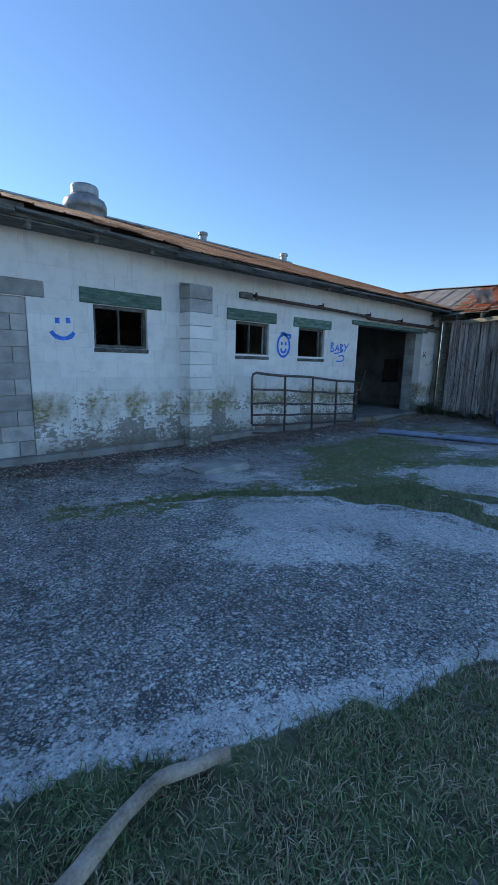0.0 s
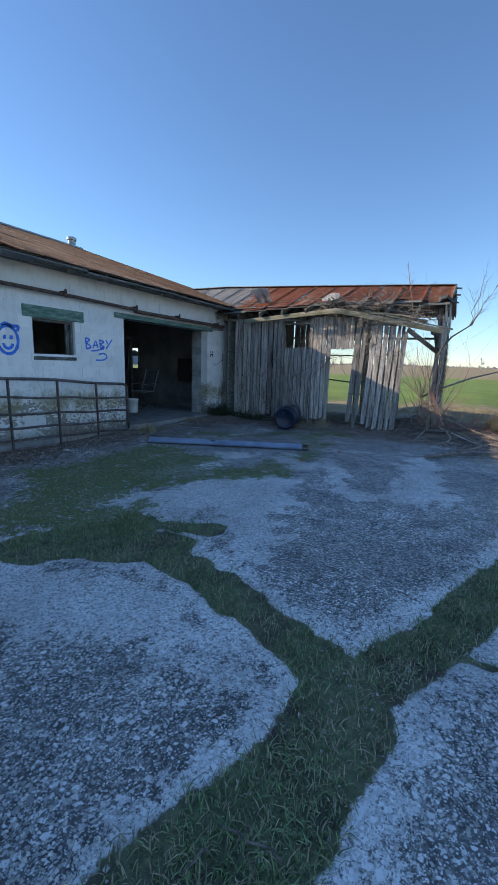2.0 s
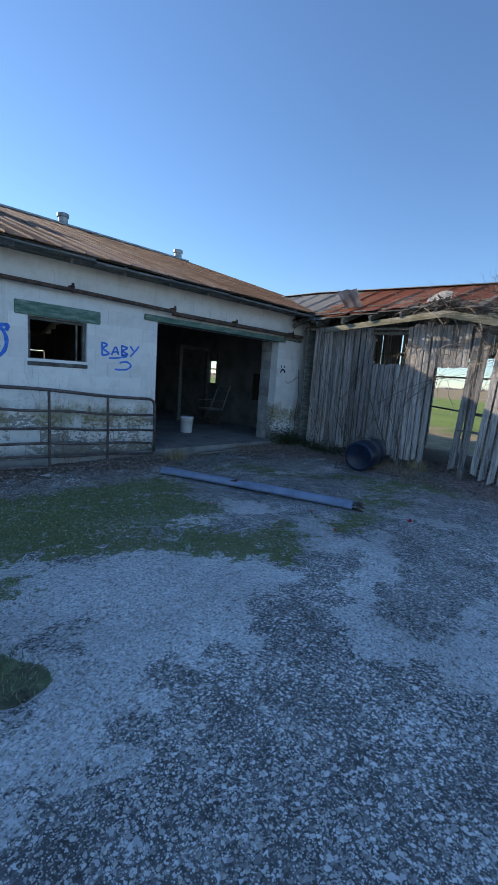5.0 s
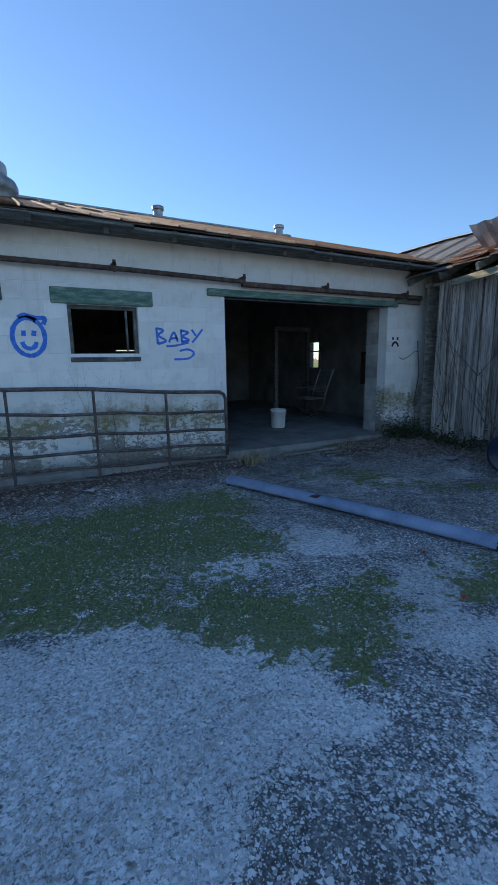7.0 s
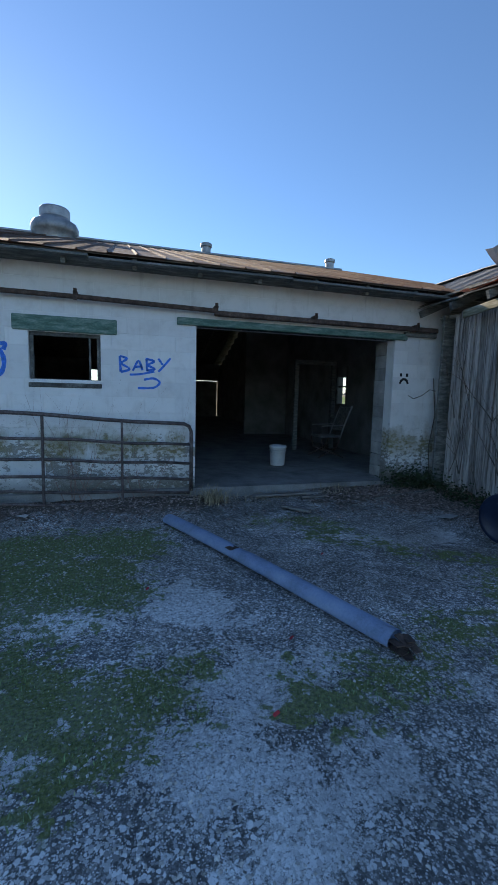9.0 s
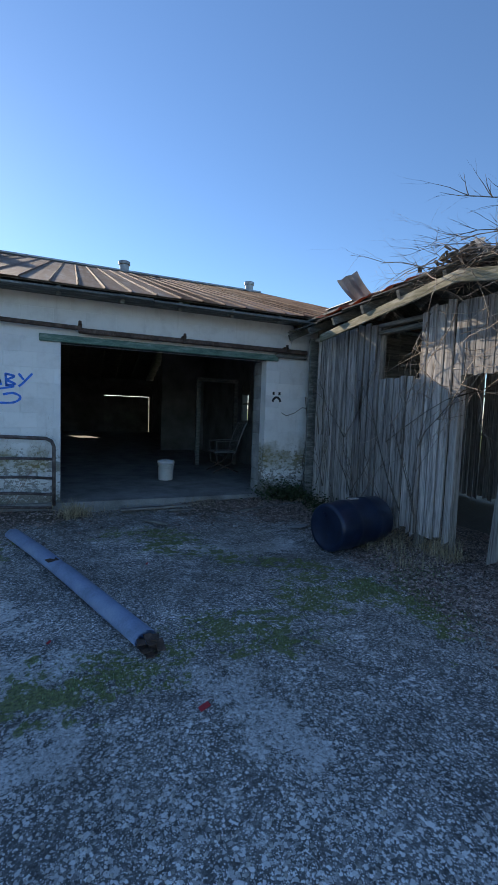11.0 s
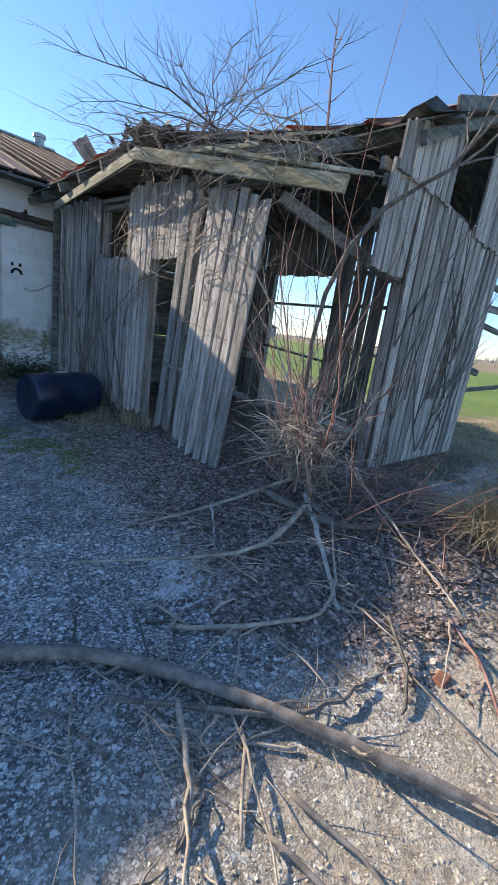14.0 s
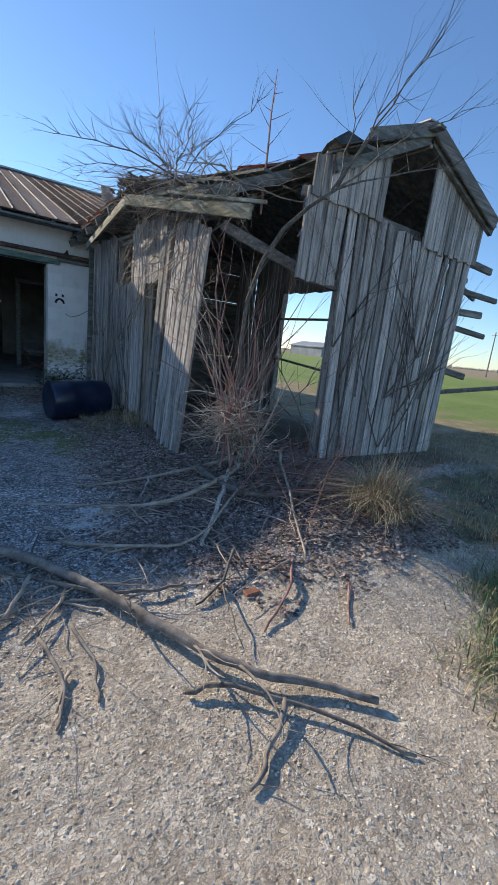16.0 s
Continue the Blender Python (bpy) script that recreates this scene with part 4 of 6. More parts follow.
ys = [(1.86, 1.74, 0.17), (1.70, 1.58, 0.13), (1.49, 1.36, 0.15), (1.34, 1.24, 0.14), (1.20, 1.10, 0.16), (1.06, 0.95, 0.14), (0.93, 0.82, 0.12), (0.80, 0.685, 0.15)]
for k, (yf, yt, w) in enumerate(ys):
    board(sp, (12.16 - 0.008 * k, yf, 0.24 - 0.028 * k), (12.235, yt, 2.62 - 0.03 * k), w * (0.68, 0.80, 0.72, 0.80)[k % 4], 0.024, (-1, 0, 0))

# gable wall
gable_rails = []
for a, b in (((12.85, GYW + 0.07, 2.62), (15.5, GYW + 0.07, 2.60)), ((13.4, GYW + 0.07, 1.2), (15.45, GYW + 0.07, 1.2)), ((13.4, GYW + 0.07, 0.35), (15.4, GYW + 0.07, 0.35)), ((12.86, GYW + 0.07, 2.02), (13.4, GYW + 0.07, 2.0))):
    gable_rails.append((a, b))
sg = part("gable_wall", beam(bmesh.new(), (12.85, GYW + 0.12, 2.74), (15.5, GYW + 0.12, 2.72), 0.05, 0.09), M_WOOD_X, shed, "gable wall of grey planks with a loft opening")
for a, b in gable_rails:
    part("rail", beam(bmesh.new(), a, b, 0.05, 0.09), M_WOOD_X, sg)
for x in (13.44, 15.44):
    part("post", beam(bmesh.new(), (x, GYW + 0.09, 0), (x + 0.03, GYW + 0.09, 3.0), 0.1, 0.1, (1, 0, 0)), M_WOOD, sg)
n = 15
for k in range(n):
    f = (k + 0.5) / n
    xb, xt = 13.40 + 2.03 * f, 13.32 + 2.20 * f
    gap = 0.035 if k in (12, 13) else rng.choice((0.010, 0.014, 0.018, 0.024))
    w = 2.08 / n - gap
    board(sg, (xb, GYW - rng.uniform(0, 0.015), 0.16 + rng.uniform(-0.04, 0.05)), (xt, GYW - 0.006, 2.72 - 0.10 * f + rng.uniform(-0.01, 0.015)), w, 0.022, (0, -1, 0))
for k in range(4):
    xb = 12.84 + 0.125 * k
    board(sg, (xb, GYW - 0.008, 1.97 + 0.004 * k), (xb + 0.03, GYW - 0.008, 2.76), 0.118, 0.022, (0, -1, 0))
def gable_z(x):
    return 3.60 - 0.417 * abs(x - 14.25)
for k in range(9):
    xb = 12.88 + 0.105 * k
    if xb < 13.80:
        board(sg, (xb, GYW - 0.035, 2.68), (xb + 0.01, GYW - 0.035, gable_z(xb) - 0.03), 0.10, 0.02, (0, -1, 0))
for k in range(11):
    xb = 14.53 + 0.10 * k
    if xb < 15.56:
        board(sg, (xb, GYW - 0.035, 2.60 - 0.02 * (k % 2)), (xb + 0.01, GYW - 0.035, gable_z(xb) - 0.03), 0.095, 0.02, (0, -1, 0))

# back wall of the shed, with gaps between its slats
sb = part("back_wall", beam(bmesh.new(), (BX + 0.05, 5.5, 2.45), (BX + 0.05, 0.0, 2.42), 0.1, 0.06), M_WOOD_H, shed, "back wall of dark slats with light between them")
for z in (0.5, 1.25, 1.95):
    part("rail", beam(bmesh.new(), (BX + 0.05, 5.5, z), (BX + 0.05, 3.72, z), 0.06, 0.05), M_WOOD_H, sb)
    part("rail", beam(bmesh.new(), (BX + 0.05, 2.34, z), (BX + 0.05, 1.2, z), 0.06, 0.05), M_WOOD_H, sb)
for y in (5.4, 3.75, 2.3, 1.2, 0.1):
    part("stud", beam(bmesh.new(), (BX + 0.07, y, 0), (BX + 0.07, y, 3.1), 0.1, 0.08), M_WOOD_H, sb)
y = 5.4
while y > 1.25:
    if 2.35 < y < 3.7:
        board(sb, (BX, y, 2.38), (BX, y, 3.1), 0.125, 0.02, (-1, 0, 0))
        y -= 0.13
        continue
    w = rng.choice((0.09, 0.11, 0.13))
    board(sb, (BX, y - w / 2, 0.15), (BX + 0.01, y - w / 2 + rng.uniform(-0.02, 0.02), 3.1), w, 0.02, (-1, 0, 0))
    y -= w + (rng.choice((0.012, 0.02, 0.045)) if y < 2.4 else 0.006)
bm = bmesh.new()
for z, dz in ((1.90, 0.0), (1.15, -0.12)):
    beam(bm, (BX - 0.02, 3.75, z), (BX - 0.02, 2.25, z + dz), 0.06, 0.04)
part("rail", bm, M_WOOD_H, shed)
for a, b, h in (((13.0, 0.2, 2.42), (15.4, 0.15, 2.46), 0.12), ((12.36, 0.66, 2.42), (13.35, 0.1, 1.98), 0.10), ((15.3, 0.1, 0.3), (14.0, 0.12, 2.4), 0.08), ((12.9, 0.12, 2.4), (15.2, 0.1, 1.3), 0.08)):
    part("brace", beam(bmesh.new(), a, b, 0.05, h), M_WOOD_X, shed, "loose bracing timber inside the open corner")
bm = bmesh.new()
beam(bm, (14.0, 5.5, 0), (14.0, 5.5, 3.0), 0.1, 0.08, (1, 0, 0))
se = part("end_wall", bm, M_WOOD, shed, "end wall of level boards with light between them")
for k in range(15):
    z = 0.12 + k * 0.2
    part("board", beam(bmesh.new(), (12.4, 5.42, z), (15.6, 5.42, z + rng.uniform(-0.008, 0.008)), 0.02, 0.204 if k % 5 else 0.192, bevel=0), M_WOOD_X, se)
for k, (z, l, y, dz) in enumerate(((2.68, 0.22, 0.1, -0.05), (2.30, 0.42, 0.05, -0.02), (2.05, 0.25, 0.12, 0.02), (1.86, 0.40, 0.1, -0.06), (1.32, 0.30, 0.2, -0.1), (2.55, 0.3, 0.3, -0.25))):
    part("broken_rail", beam(bmesh.new(), (15.45, y, z), (15.95 + l, y - 0.05, z + dz), 0.05, 0.09 - 0.02 * (k % 2), bevel=0.012), M_WOOD_X, shed)

# shed roof
def ridge_z(y):
    return 3.63 + 0.045 * min(max(y, -0.3), 6.5)
def eave_pt(y):
    """Where the front eave runs: it sags and slips back towards the open corner."""
    s = min(max((y + 0.3) / 2.6, 0), 1)
    return Vector((12.12 - 0.27 * s, y, 2.52 + 0.43 * s - 0.05 * min(max(y - 2.3, 0), 2.7)))
srf = part("roof", beam(bmesh.new(), (14.25, -0.12, ridge_z(-0.12) - 0.09), (14.25, 8.0, ridge_z(8) - 0.09), 0.04, 0.14, bevel=0), M_WOOD_H, shed, "sagging roof of rafters and rusted red sheets")
y = -0.10
while y < 8.0:
    e = eave_pt(y)
    foot = Vector((e.x + 0.05, y, e.z - 0.07)).lerp(Vector((14.25, y, ridge_z(y) - 0.07)), 0.42 if y < 0.3 else 0.0)
    part("rafter", beam(bmesh.new(), foot, (14.25, y, ridge_z(y) - 0.07), 0.045, 0.10, bevel=0), M_TRIM, srf)
    part("rafter", beam(bmesh.new(), (15.7, y, 3.0), (14.25, y, ridge_z(y) - 0.07), 0.045, 0.10, bevel=0), M_TRIM, srf)
    y += 0.62
for f in (0.1, 0.3, 0.52, 0.74, 0.95):
    a, b = eave_pt(-0.3).lerp(Vector((14.25, -0.3, ridge_z(-0.3))), f), eave_pt(8.0).lerp(Vector((14.25, 8.0, ridge_z(8))), f)
    mid = eave_pt(2.3).lerp(Vector((14.25, 2.3, ridge_z(2.3))), f)
    part("lath", beam(bmesh.new(), a.lerp(mid, 0.3) if f < 0.4 else a, mid, 0.09, 0.025, bevel=0), M_TRIM, srf)
    part("lath", beam(bmesh.new(), mid, b, 0.09, 0.025, bevel=0), M_TRIM, srf)


for j in range(14):
    y0 = -0.12 + j * 0.6
    for fa, fb in (((0.40, 1.0),) if y0 < 0.6 else ((0.24, 1.0),) if y0 < 1.5 else ((0.03, 1.0),)):
        a = eave_pt(y0 + 0.3).lerp(Vector((14.25, y0 + 0.3, ridge_z(y0 + 0.3))), fa)
        b = eave_pt(y0 + 0.3).lerp(Vector((14.25, y0 + 0.3, ridge_z(y0 + 0.3))), fb)
        part("deck_board", beam(bmesh.new(), a + Vector((0, 0, 0.004)), b + Vector((0, 0, 0.004)), 0.6, 0.014, bevel=0), M_TRIM, srf)
    part("deck_board", beam(bmesh.new(), (15.66, y0 + 0.3, 3.035), (14.25, y0 + 0.3, ridge_z(y0 + 0.3) - 0.02), 0.6, 0.012, bevel=0), M_TRIM, srf)


def warped_sheet(y0, y1, f0, f1, seed):
    """A sheet of the front slope between two distances along it and two heights up it, bent by wear."""
    r = random.Random(seed)
    bm = bmesh.new()
    cols, rows_ = 9, 9
    curl = r.uniform(0.0, 0.025)
    grid = []
    for j in range(rows_):
        f = f0 + (f1 - f0) * j / (rows_ - 1)
        row = []
        for i in range(cols):
            y = y0 + (y1 - y0) * i / (cols - 1)
            p = eave_pt(y).lerp(Vector((14.25, y, ridge_z(y))), f)
            rib = 0.028 if i in (0, cols - 1) else (0.006 if i == cols // 2 else 0.0)
            low = max(0.0, 1 - j / 2.5)
            p += Vector((-0.39, 0, 0.92)) * (0.035 + rib + curl * low * math.sin(i * 0.9 + seed))
            row.append(bm.verts.new(p))
        grid.append(row)
    for a, b in zip(grid, grid[1:]):
        for i in range(cols - 1):
            bm.faces.new((a[i], a[i + 1], b[i + 1], b[i]))
    bmesh.ops.solidify(bm, geom=bm.faces[:], thickness=0.004)
    return bm


y, k = -0.15, 0
while y < 8.6:
    low = 0.46 if y < 0.5 else (0.34 if y < 1.5 else (0.04 if k % 4 else 0.10))
    part("roof_sheet", warped_sheet(y, y + 0.62, low, 1.01, k), M_REDROOF, srf)
    y += 0.61
    k += 1
bm = bmesh.new()
for j in range(14):
    y0 = -0.15 + j * 0.64
    part("roof_sheet", beam(bmesh.new(), (15.72, y0 + 0.32, 3.06), (14.25, y0 + 0.32, ridge_z(y0) + 0.03), 0.63, 0.012, (0, 0, 1), 0), M_REDROOF, srf)
for j in range(8):
    part("ridge_cap", beam(bmesh.new(), (14.25, -0.16 + j * 1.12, ridge_z(-0.3 + j * 1.12) + 0.05), (14.25, 0.98 + j * 1.12, ridge_z(0.8 + j * 1.12) + 0.05), 0.26, 0.02, bevel=0.004), M_GALV, srf, "pale metal ridge cap")
for a, b, h, mt in (((15.66, -0.16, 3.07), (14.25, -0.16, 3.62), 0.15, M_WOOD_X), ((14.25, -0.16, 3.62), (13.35, -0.15, 3.27), 0.12, M_TRIM)):
    part("barge_board", beam(bmesh.new(), a, b, 0.03, h), mt, srf)
for a, b, h in (((12.03, 4.75, 2.64), (11.90, 2.2, 2.83), 0.11), ((11.90, 2.22, 2.83), (12.2, -0.1, 2.36), 0.115)):
    part("fascia", beam(bmesh.new(), a, b, 0.03, h), M_FASCIA, srf, "mossy grey eave board")
part("fascia", beam(bmesh.new(), (12.06, 1.6, 2.80), (12.25, 0.25, 2.57), 0.03, 0.08), M_FASCIA, srf)
part("splinter", beam(bmesh.new(), (12.00, 1.1, 2.70), (12.22, -0.28, 2.40), 0.025, 0.03), M_FASCIA, srf)
part("splinter", beam(bmesh.new(), (11.93, 2.5, 2.86), (12.10, 0.7, 2.70), 0.02, 0.035), M_FASCIA, srf)

bm = bmesh.new()
rows_ = [[bm.verts.new((13.02 + 0.15 * j, 0.15 - 0.10 * i, gable_z(13.02 + 0.15 * j) - 0.02 + 0.24 * max(0.0, 1 - abs(i - 1.6) / 1.7) * max(0.0, 1 - abs(j - 0.7) / 1.6))) for i in range(5)] for j in range(4)]
for a, b in zip(rows_, rows_[1:]):
    for i in range(4):
        bm.faces.new((a[i], a[i + 1], b[i + 1], b[i]))
bmesh.ops.solidify(bm, geom=bm.faces[:], thickness=0.006)
part("torn_board", bm, M_TRIM, srf, "torn dark roof end bent up beside the gable")

flap = thing("loose_roof_sheet", "torn pale metal roof sheet standing up from the shed roof", "metal sheet")
bm = bmesh.new()
rows_ = []
for j in range(6):
    f = j / 5
    rows_.append([bm.verts.new((12.62 - 0.42 * f - 0.05 * math.sin(f * 3), 4.58 + 0.06 * f - (0.40 + 0.08 * f) * i / 4, 3.10 + 0.36 * f + (0.02 if i in (0, 2, 4) else 0))) for i in range(5)])
for a, b in zip(rows_, rows_[1:]):
    for i in range(4):
        bm.faces.new((a[i], a[i + 1], b[i + 1], b[i]))
bmesh.ops.solidify(bm, geom=bm.faces[:], thickness=0.004)
part("sheet", bm, M_PALEMETAL, flap)

bm = bmesh.new()
rows_ = [[bm.verts.new((12.22 + 0.05 * j + 0.04 * math.sin(1.3 * i), 2.72 - 0.11 * i, 3.02 + 0.06 * j + 0.09 * math.sin(0.5 + 0.75 * i) + 0.02 * j * i)) for i in range(5)] for j in range(3)]
for a, b in zip(rows_, rows_[1:]):
    for i in range(4):
        bm.faces.new((a[i], a[i + 1], b[i + 1], b[i]))
bmesh.ops.solidify(bm, geom=bm.faces[:], thickness=0.005)
tagged(part("metal_scrap", bm, M_SCRAP), "curled white metal scrap among the vine on the shed roof", "scrap")

# ---- loose things in the yard ----
pipe = thing("pipe", "long faded blue-grey pipe lying on the ground, end rusted", "pipe")
PA, PB = Vector((8.02, 4.55, 0)), Vector((9.08, 1.88, 0))
bm = bmesh.new()
rows_ = []
for j in range(15):
    f = j / 14
    c = PA.lerp(PB, f) + Vector((0.02 * math.sin(f * 4), 0, 0.045 + 0.012))
    side = Vector((PB.y - PA.y, PA.x - PB.x, 0)).normalized()
    dent = 1.0 - 0.25 * math.exp(-((f - 0.42) / 0.04) ** 2)
    rows_.append([bm.verts.new(c + side * 0.078 * math.cos(a) + Vector((0, 0, 0.062 * math.sin(a) * (dent if math.sin(a) > 0 else 0.7)))) for a in (2 * math.pi * k / 16 for k in range(16))])
for a, b in zip(rows_, rows_[1:]):
    for k in range(16):
        bm.faces.new((a[k], a[(k + 1) % 16], b[(k + 1) % 16], b[k]))
bmesh.ops.solidify(bm, geom=bm.faces[:], thickness=0.006)
part("tube", bm, M_PIPE, pipe, smooth=True)
for k in range(7):
    a = 2 * math.pi * k / 7
    bm = bmesh.new()
    p = PB + Vector((0.06 * math.cos(a), -0.01, 0.057 + 0.045 * math.sin(a)))
    beam(bm, p, p + Vector((0.03 * rng.uniform(-1, 1), -0.08 - 0.05 * rng.random(), 0.02 * rng.uniform(-1, 1))), 0.05, 0.006, bevel=0)
    part("torn_strip", bm, M_RUST, pipe, "torn rusty end")
part("dent", beam(bmesh.new(), PA.lerp(PB, 0.405) + Vector((0, 0, 0.102)), PA.lerp(PB, 0.435) + Vector((0, 0, 0.102)), 0.10, 0.008, bevel=0.003), M_RUST, pipe, "rust spot")

barrel = thing("barrel", "dark blue plastic barrel lying on its side by the shed", "barrel")
ax = Vector((0.80, 0.16, 0.02)).normalized()
bx_ = ax.cross(Vector((0, 0, 1)))
bmx = Matrix((Vector((0, 0, 1)), -bx_, ax)).transposed().to_4x4()
bmx.translation = Vector((11.20, 3.12, 0.275)) 
prof = [(0.0, 0.008), (0.22, 0.008), (0.235, 0.0), (0.27, 0.0), (0.285, 0.03), (0.29, 0.20), (0.297, 0.24), (0.30, 0.27), (0.297, 0.30), (0.29, 0.33), (0.29, 0.55), (0.297, 0.58), (0.30, 0.61), (0.297, 0.64), (0.29, 0.68), (0.285, 0.84), (0.27, 0.87), (0.235, 0.87), (0.22, 0.84), (0.0, 0.84)]
prof = [(r * 0.93, h * 0.95) for r, h in prof]
part("body", lathe(bmesh.new(), prof, bmx, 36), M_BARREL, barrel, smooth=True)
part("bung", lathe(bmesh.new(), [(0.0, -0.005), (0.03, -0.005), (0.035, 0.03)], bmx @ Matrix.Translation((0.13, 0.05, 0)), 12), M_BARREL, barrel)
part("scrap_on_top", box(bmesh.new(), (11.54, 3.17, 0.560), (11.66, 3.23, 0.566)), M_SCRAP, barrel, "white scrap stuck on top")

bucket = thing("bucket", "white plastic bucket standing on the barn floor", "bucket", at=(10.24, 7.05, 0.20))
part("body", lathe(bmesh.new(), [(0.0, 0.004), (0.125, 0.0), (0.132, 0.01), (0.148, 0.32), (0.16, 0.322), (0.16, 0.345), (0.152, 0.36), (0.142, 0.36), (0.125, 0.02), (0.0, 0.02)]), M_BUCKET, bucket, smooth=True)
part("rim", lathe(bmesh.new(), [(0.150, 0.27), (0.158, 0.272), (0.158, 0.285), (0.150, 0.287)]), M_BUCKET, bucket)
part("handle", tube(bmesh.new(), [(0.158 * math.cos(a), -0.06 * math.sin(a) - 0.02, 0.30 - 0.12 * math.sin(a)) for a in (math.pi * k / 8 for k in range(9))], 0.004, 5), M_GALV, bucket, "thin wire handle")

chair = thing("chair", "worn metal-framed chair with a tilted back in the dark barn", "chair", at=(11.68, 7.95, 0.20))
part("seat", box(bmesh.new(), (-0.26, -0.24, 0.42), (0.22, 0.24, 0.46), 0.015), M_GALV, chair, "thin grey seat")
for sy in (-0.24, 0.24):
    part("leg", tube(bmesh.new(), [(-0.24, sy, 0.42), (-0.2, sy, 0.2), (0.28, sy, 0.0)], 0.013, 6), M_RUST, chair)
    part("leg", tube(bmesh.new(), [(0.2, sy, 0.42), (0.1, sy, 0.2), (-0.30, sy, 0.0)], 0.013, 6), M_RUST, chair)
    part("arm", tube(bmesh.new(), [(-0.22, sy, 0.44), (-0.24, sy, 0.66), (0.26, sy, 0.68)], 0.013, 6), M_GALV, chair)
    part("back_post", tube(bmesh.new(), [(0.18, sy, 0.40), (0.30, sy, 0.75), (0.44, sy, 1.08)], 0.014, 6), M_GALV, chair)
bm = bmesh.new()
beam(bm, (0.24, 0.0, 0.55), (0.42, 0.0, 1.05), 0.44, 0.02, (1, 0, 0))
part("backrest", bm, M_TRIM, chair)

cab = thing("metal_box", "dark metal switch box fixed to the inner wall", "box")
part("body", box(bmesh.new(), (12.58, 6.9, 0.95), (12.718, 7.35, 1.65), 0.01), M_RUST, cab)
part("door", box(bmesh.new(), (12.565, 6.92, 0.97), (12.578, 7.33, 1.63), 0.004), M_RUST, cab)
jamb = thing("inner_door_frame", "dark wooden door frame inside the barn", "door frame", kind="structure")
for x in (11.35, 12.3):
    part("post", box(bmesh.new(), (x, 9.0, 0.20), (x + 0.1, 9.1, 2.2), 0.01), M_TRIM, jamb)
part("head", box(bmesh.new(), (11.35, 9.0, 2.2), (12.4, 9.1, 2.3), 0.01), M_TRIM, jamb)
wi = tagged(new("window_4"), "bright inner barn window with one cross bar", "window", kind="structure")
part("window_frame", box(bmesh.new(), (12.70, 9.0, 1.25), (12.74, 9.06, 2.2), 0.004), M_FRAME, wi)
part("window_frame", box(bmesh.new(), (12.70, 9.49, 1.25), (12.74, 9.55, 2.2), 0.004), M_FRAME, wi)
part("mullion", box(bmesh.new(), (12.74, 9.05, 1.70), (12.77, 9.5, 1.735), 0.004), M_FRAME, wi)

for k, (a, b, w) in enumerate((((9.25, 5.28, 0.09), (11.4, 5.36, 0.10), 0.10), ((9.5, 4.85, 0.05), (9.75, 4.55, 0.05), 0.08), ((9.9, 5.15, 0.08), (11.6, 5.05, 0.08), 0.06), ((10.9, 4.9, 0.07), (12.0, 5.1, 0.09), 0.05))):
    bm = bmesh.new()
    beam(bm, a, b, w, 0.03, bevel=0.008)
    tagged(part("loose_board", bm, M_WOOD_X), "old grey board lying on the ground by the barn opening", "board", "boards by the barn opening")
for x, y, s in ((11.39, 4.05, 0.16), (6.45, 4.95, 0.07), (7.85, 2.9, 0.05), (10.6, 4.3, 0.06)):
    bm = bmesh.new()
    vs = [bm.verts.new((x + s * math.cos(a) * rng.uniform(0.6, 1.1), y + 0.5 * s * math.sin(a), ground_at(x, y) + 0.012 + rng.uniform(0, 0.03))) for a in (0, 1.1, 2.2, 3.3, 4.4, 5.4)]
    bm.faces.new(vs)
    bmesh.ops.solidify(bm, geom=bm.faces[:], thickness=0.003)
    tagged(part("paper_scrap", bm, M_SCRAP), "crumpled pale scrap lying on the concrete", "litter", "scraps in the yard")
for x, y, s in ((9.25, 1.22, 0.045), (8.5, 2.1, 0.02), (9.3, 3.3, 0.02), (7.7, 2.95, 0.02), (8.2, 1.55, 0.025)):
    bm = bmesh.new()
    s = s * 0.6
    beam(bm, (x - s, y, ground_at(x, y) + 0.015), (x + s, y + 0.4 * s, ground_at(x, y) + 0.03), s * 1.3, 0.012, bevel=0.004)
    tagged(part("plastic_scrap", bm, M_RED), "small broken piece of red plastic on the concrete", "litter", "scraps in the yard")
bm = bmesh.new()
box(bm, (11.46, -1.65, -0.01), (11.555, -1.59, 0.022), 0.008)
tagged(part("brick_fragment", bm, M_BRICKBIT), "broken piece of orange brick on the concrete", "brick")
# lifted corner of concrete near the wall
bm = bmesh.new()
box(bm, (3.0, 3.95, -0.05), (3.75, 4.5, 0.05), 0.03)
for v in bm.verts:
    v.co += Vector((rng.uniform(-0.06, 0.06), rng.uniform(-0.06, 0.06), 0.03 if v.co.x > 3.4 and v.co.z > 0 else 0))
tagged(part("concrete_chunk", bm, M_SLAB), "broken slab of concrete lifted from the yard", "concrete")

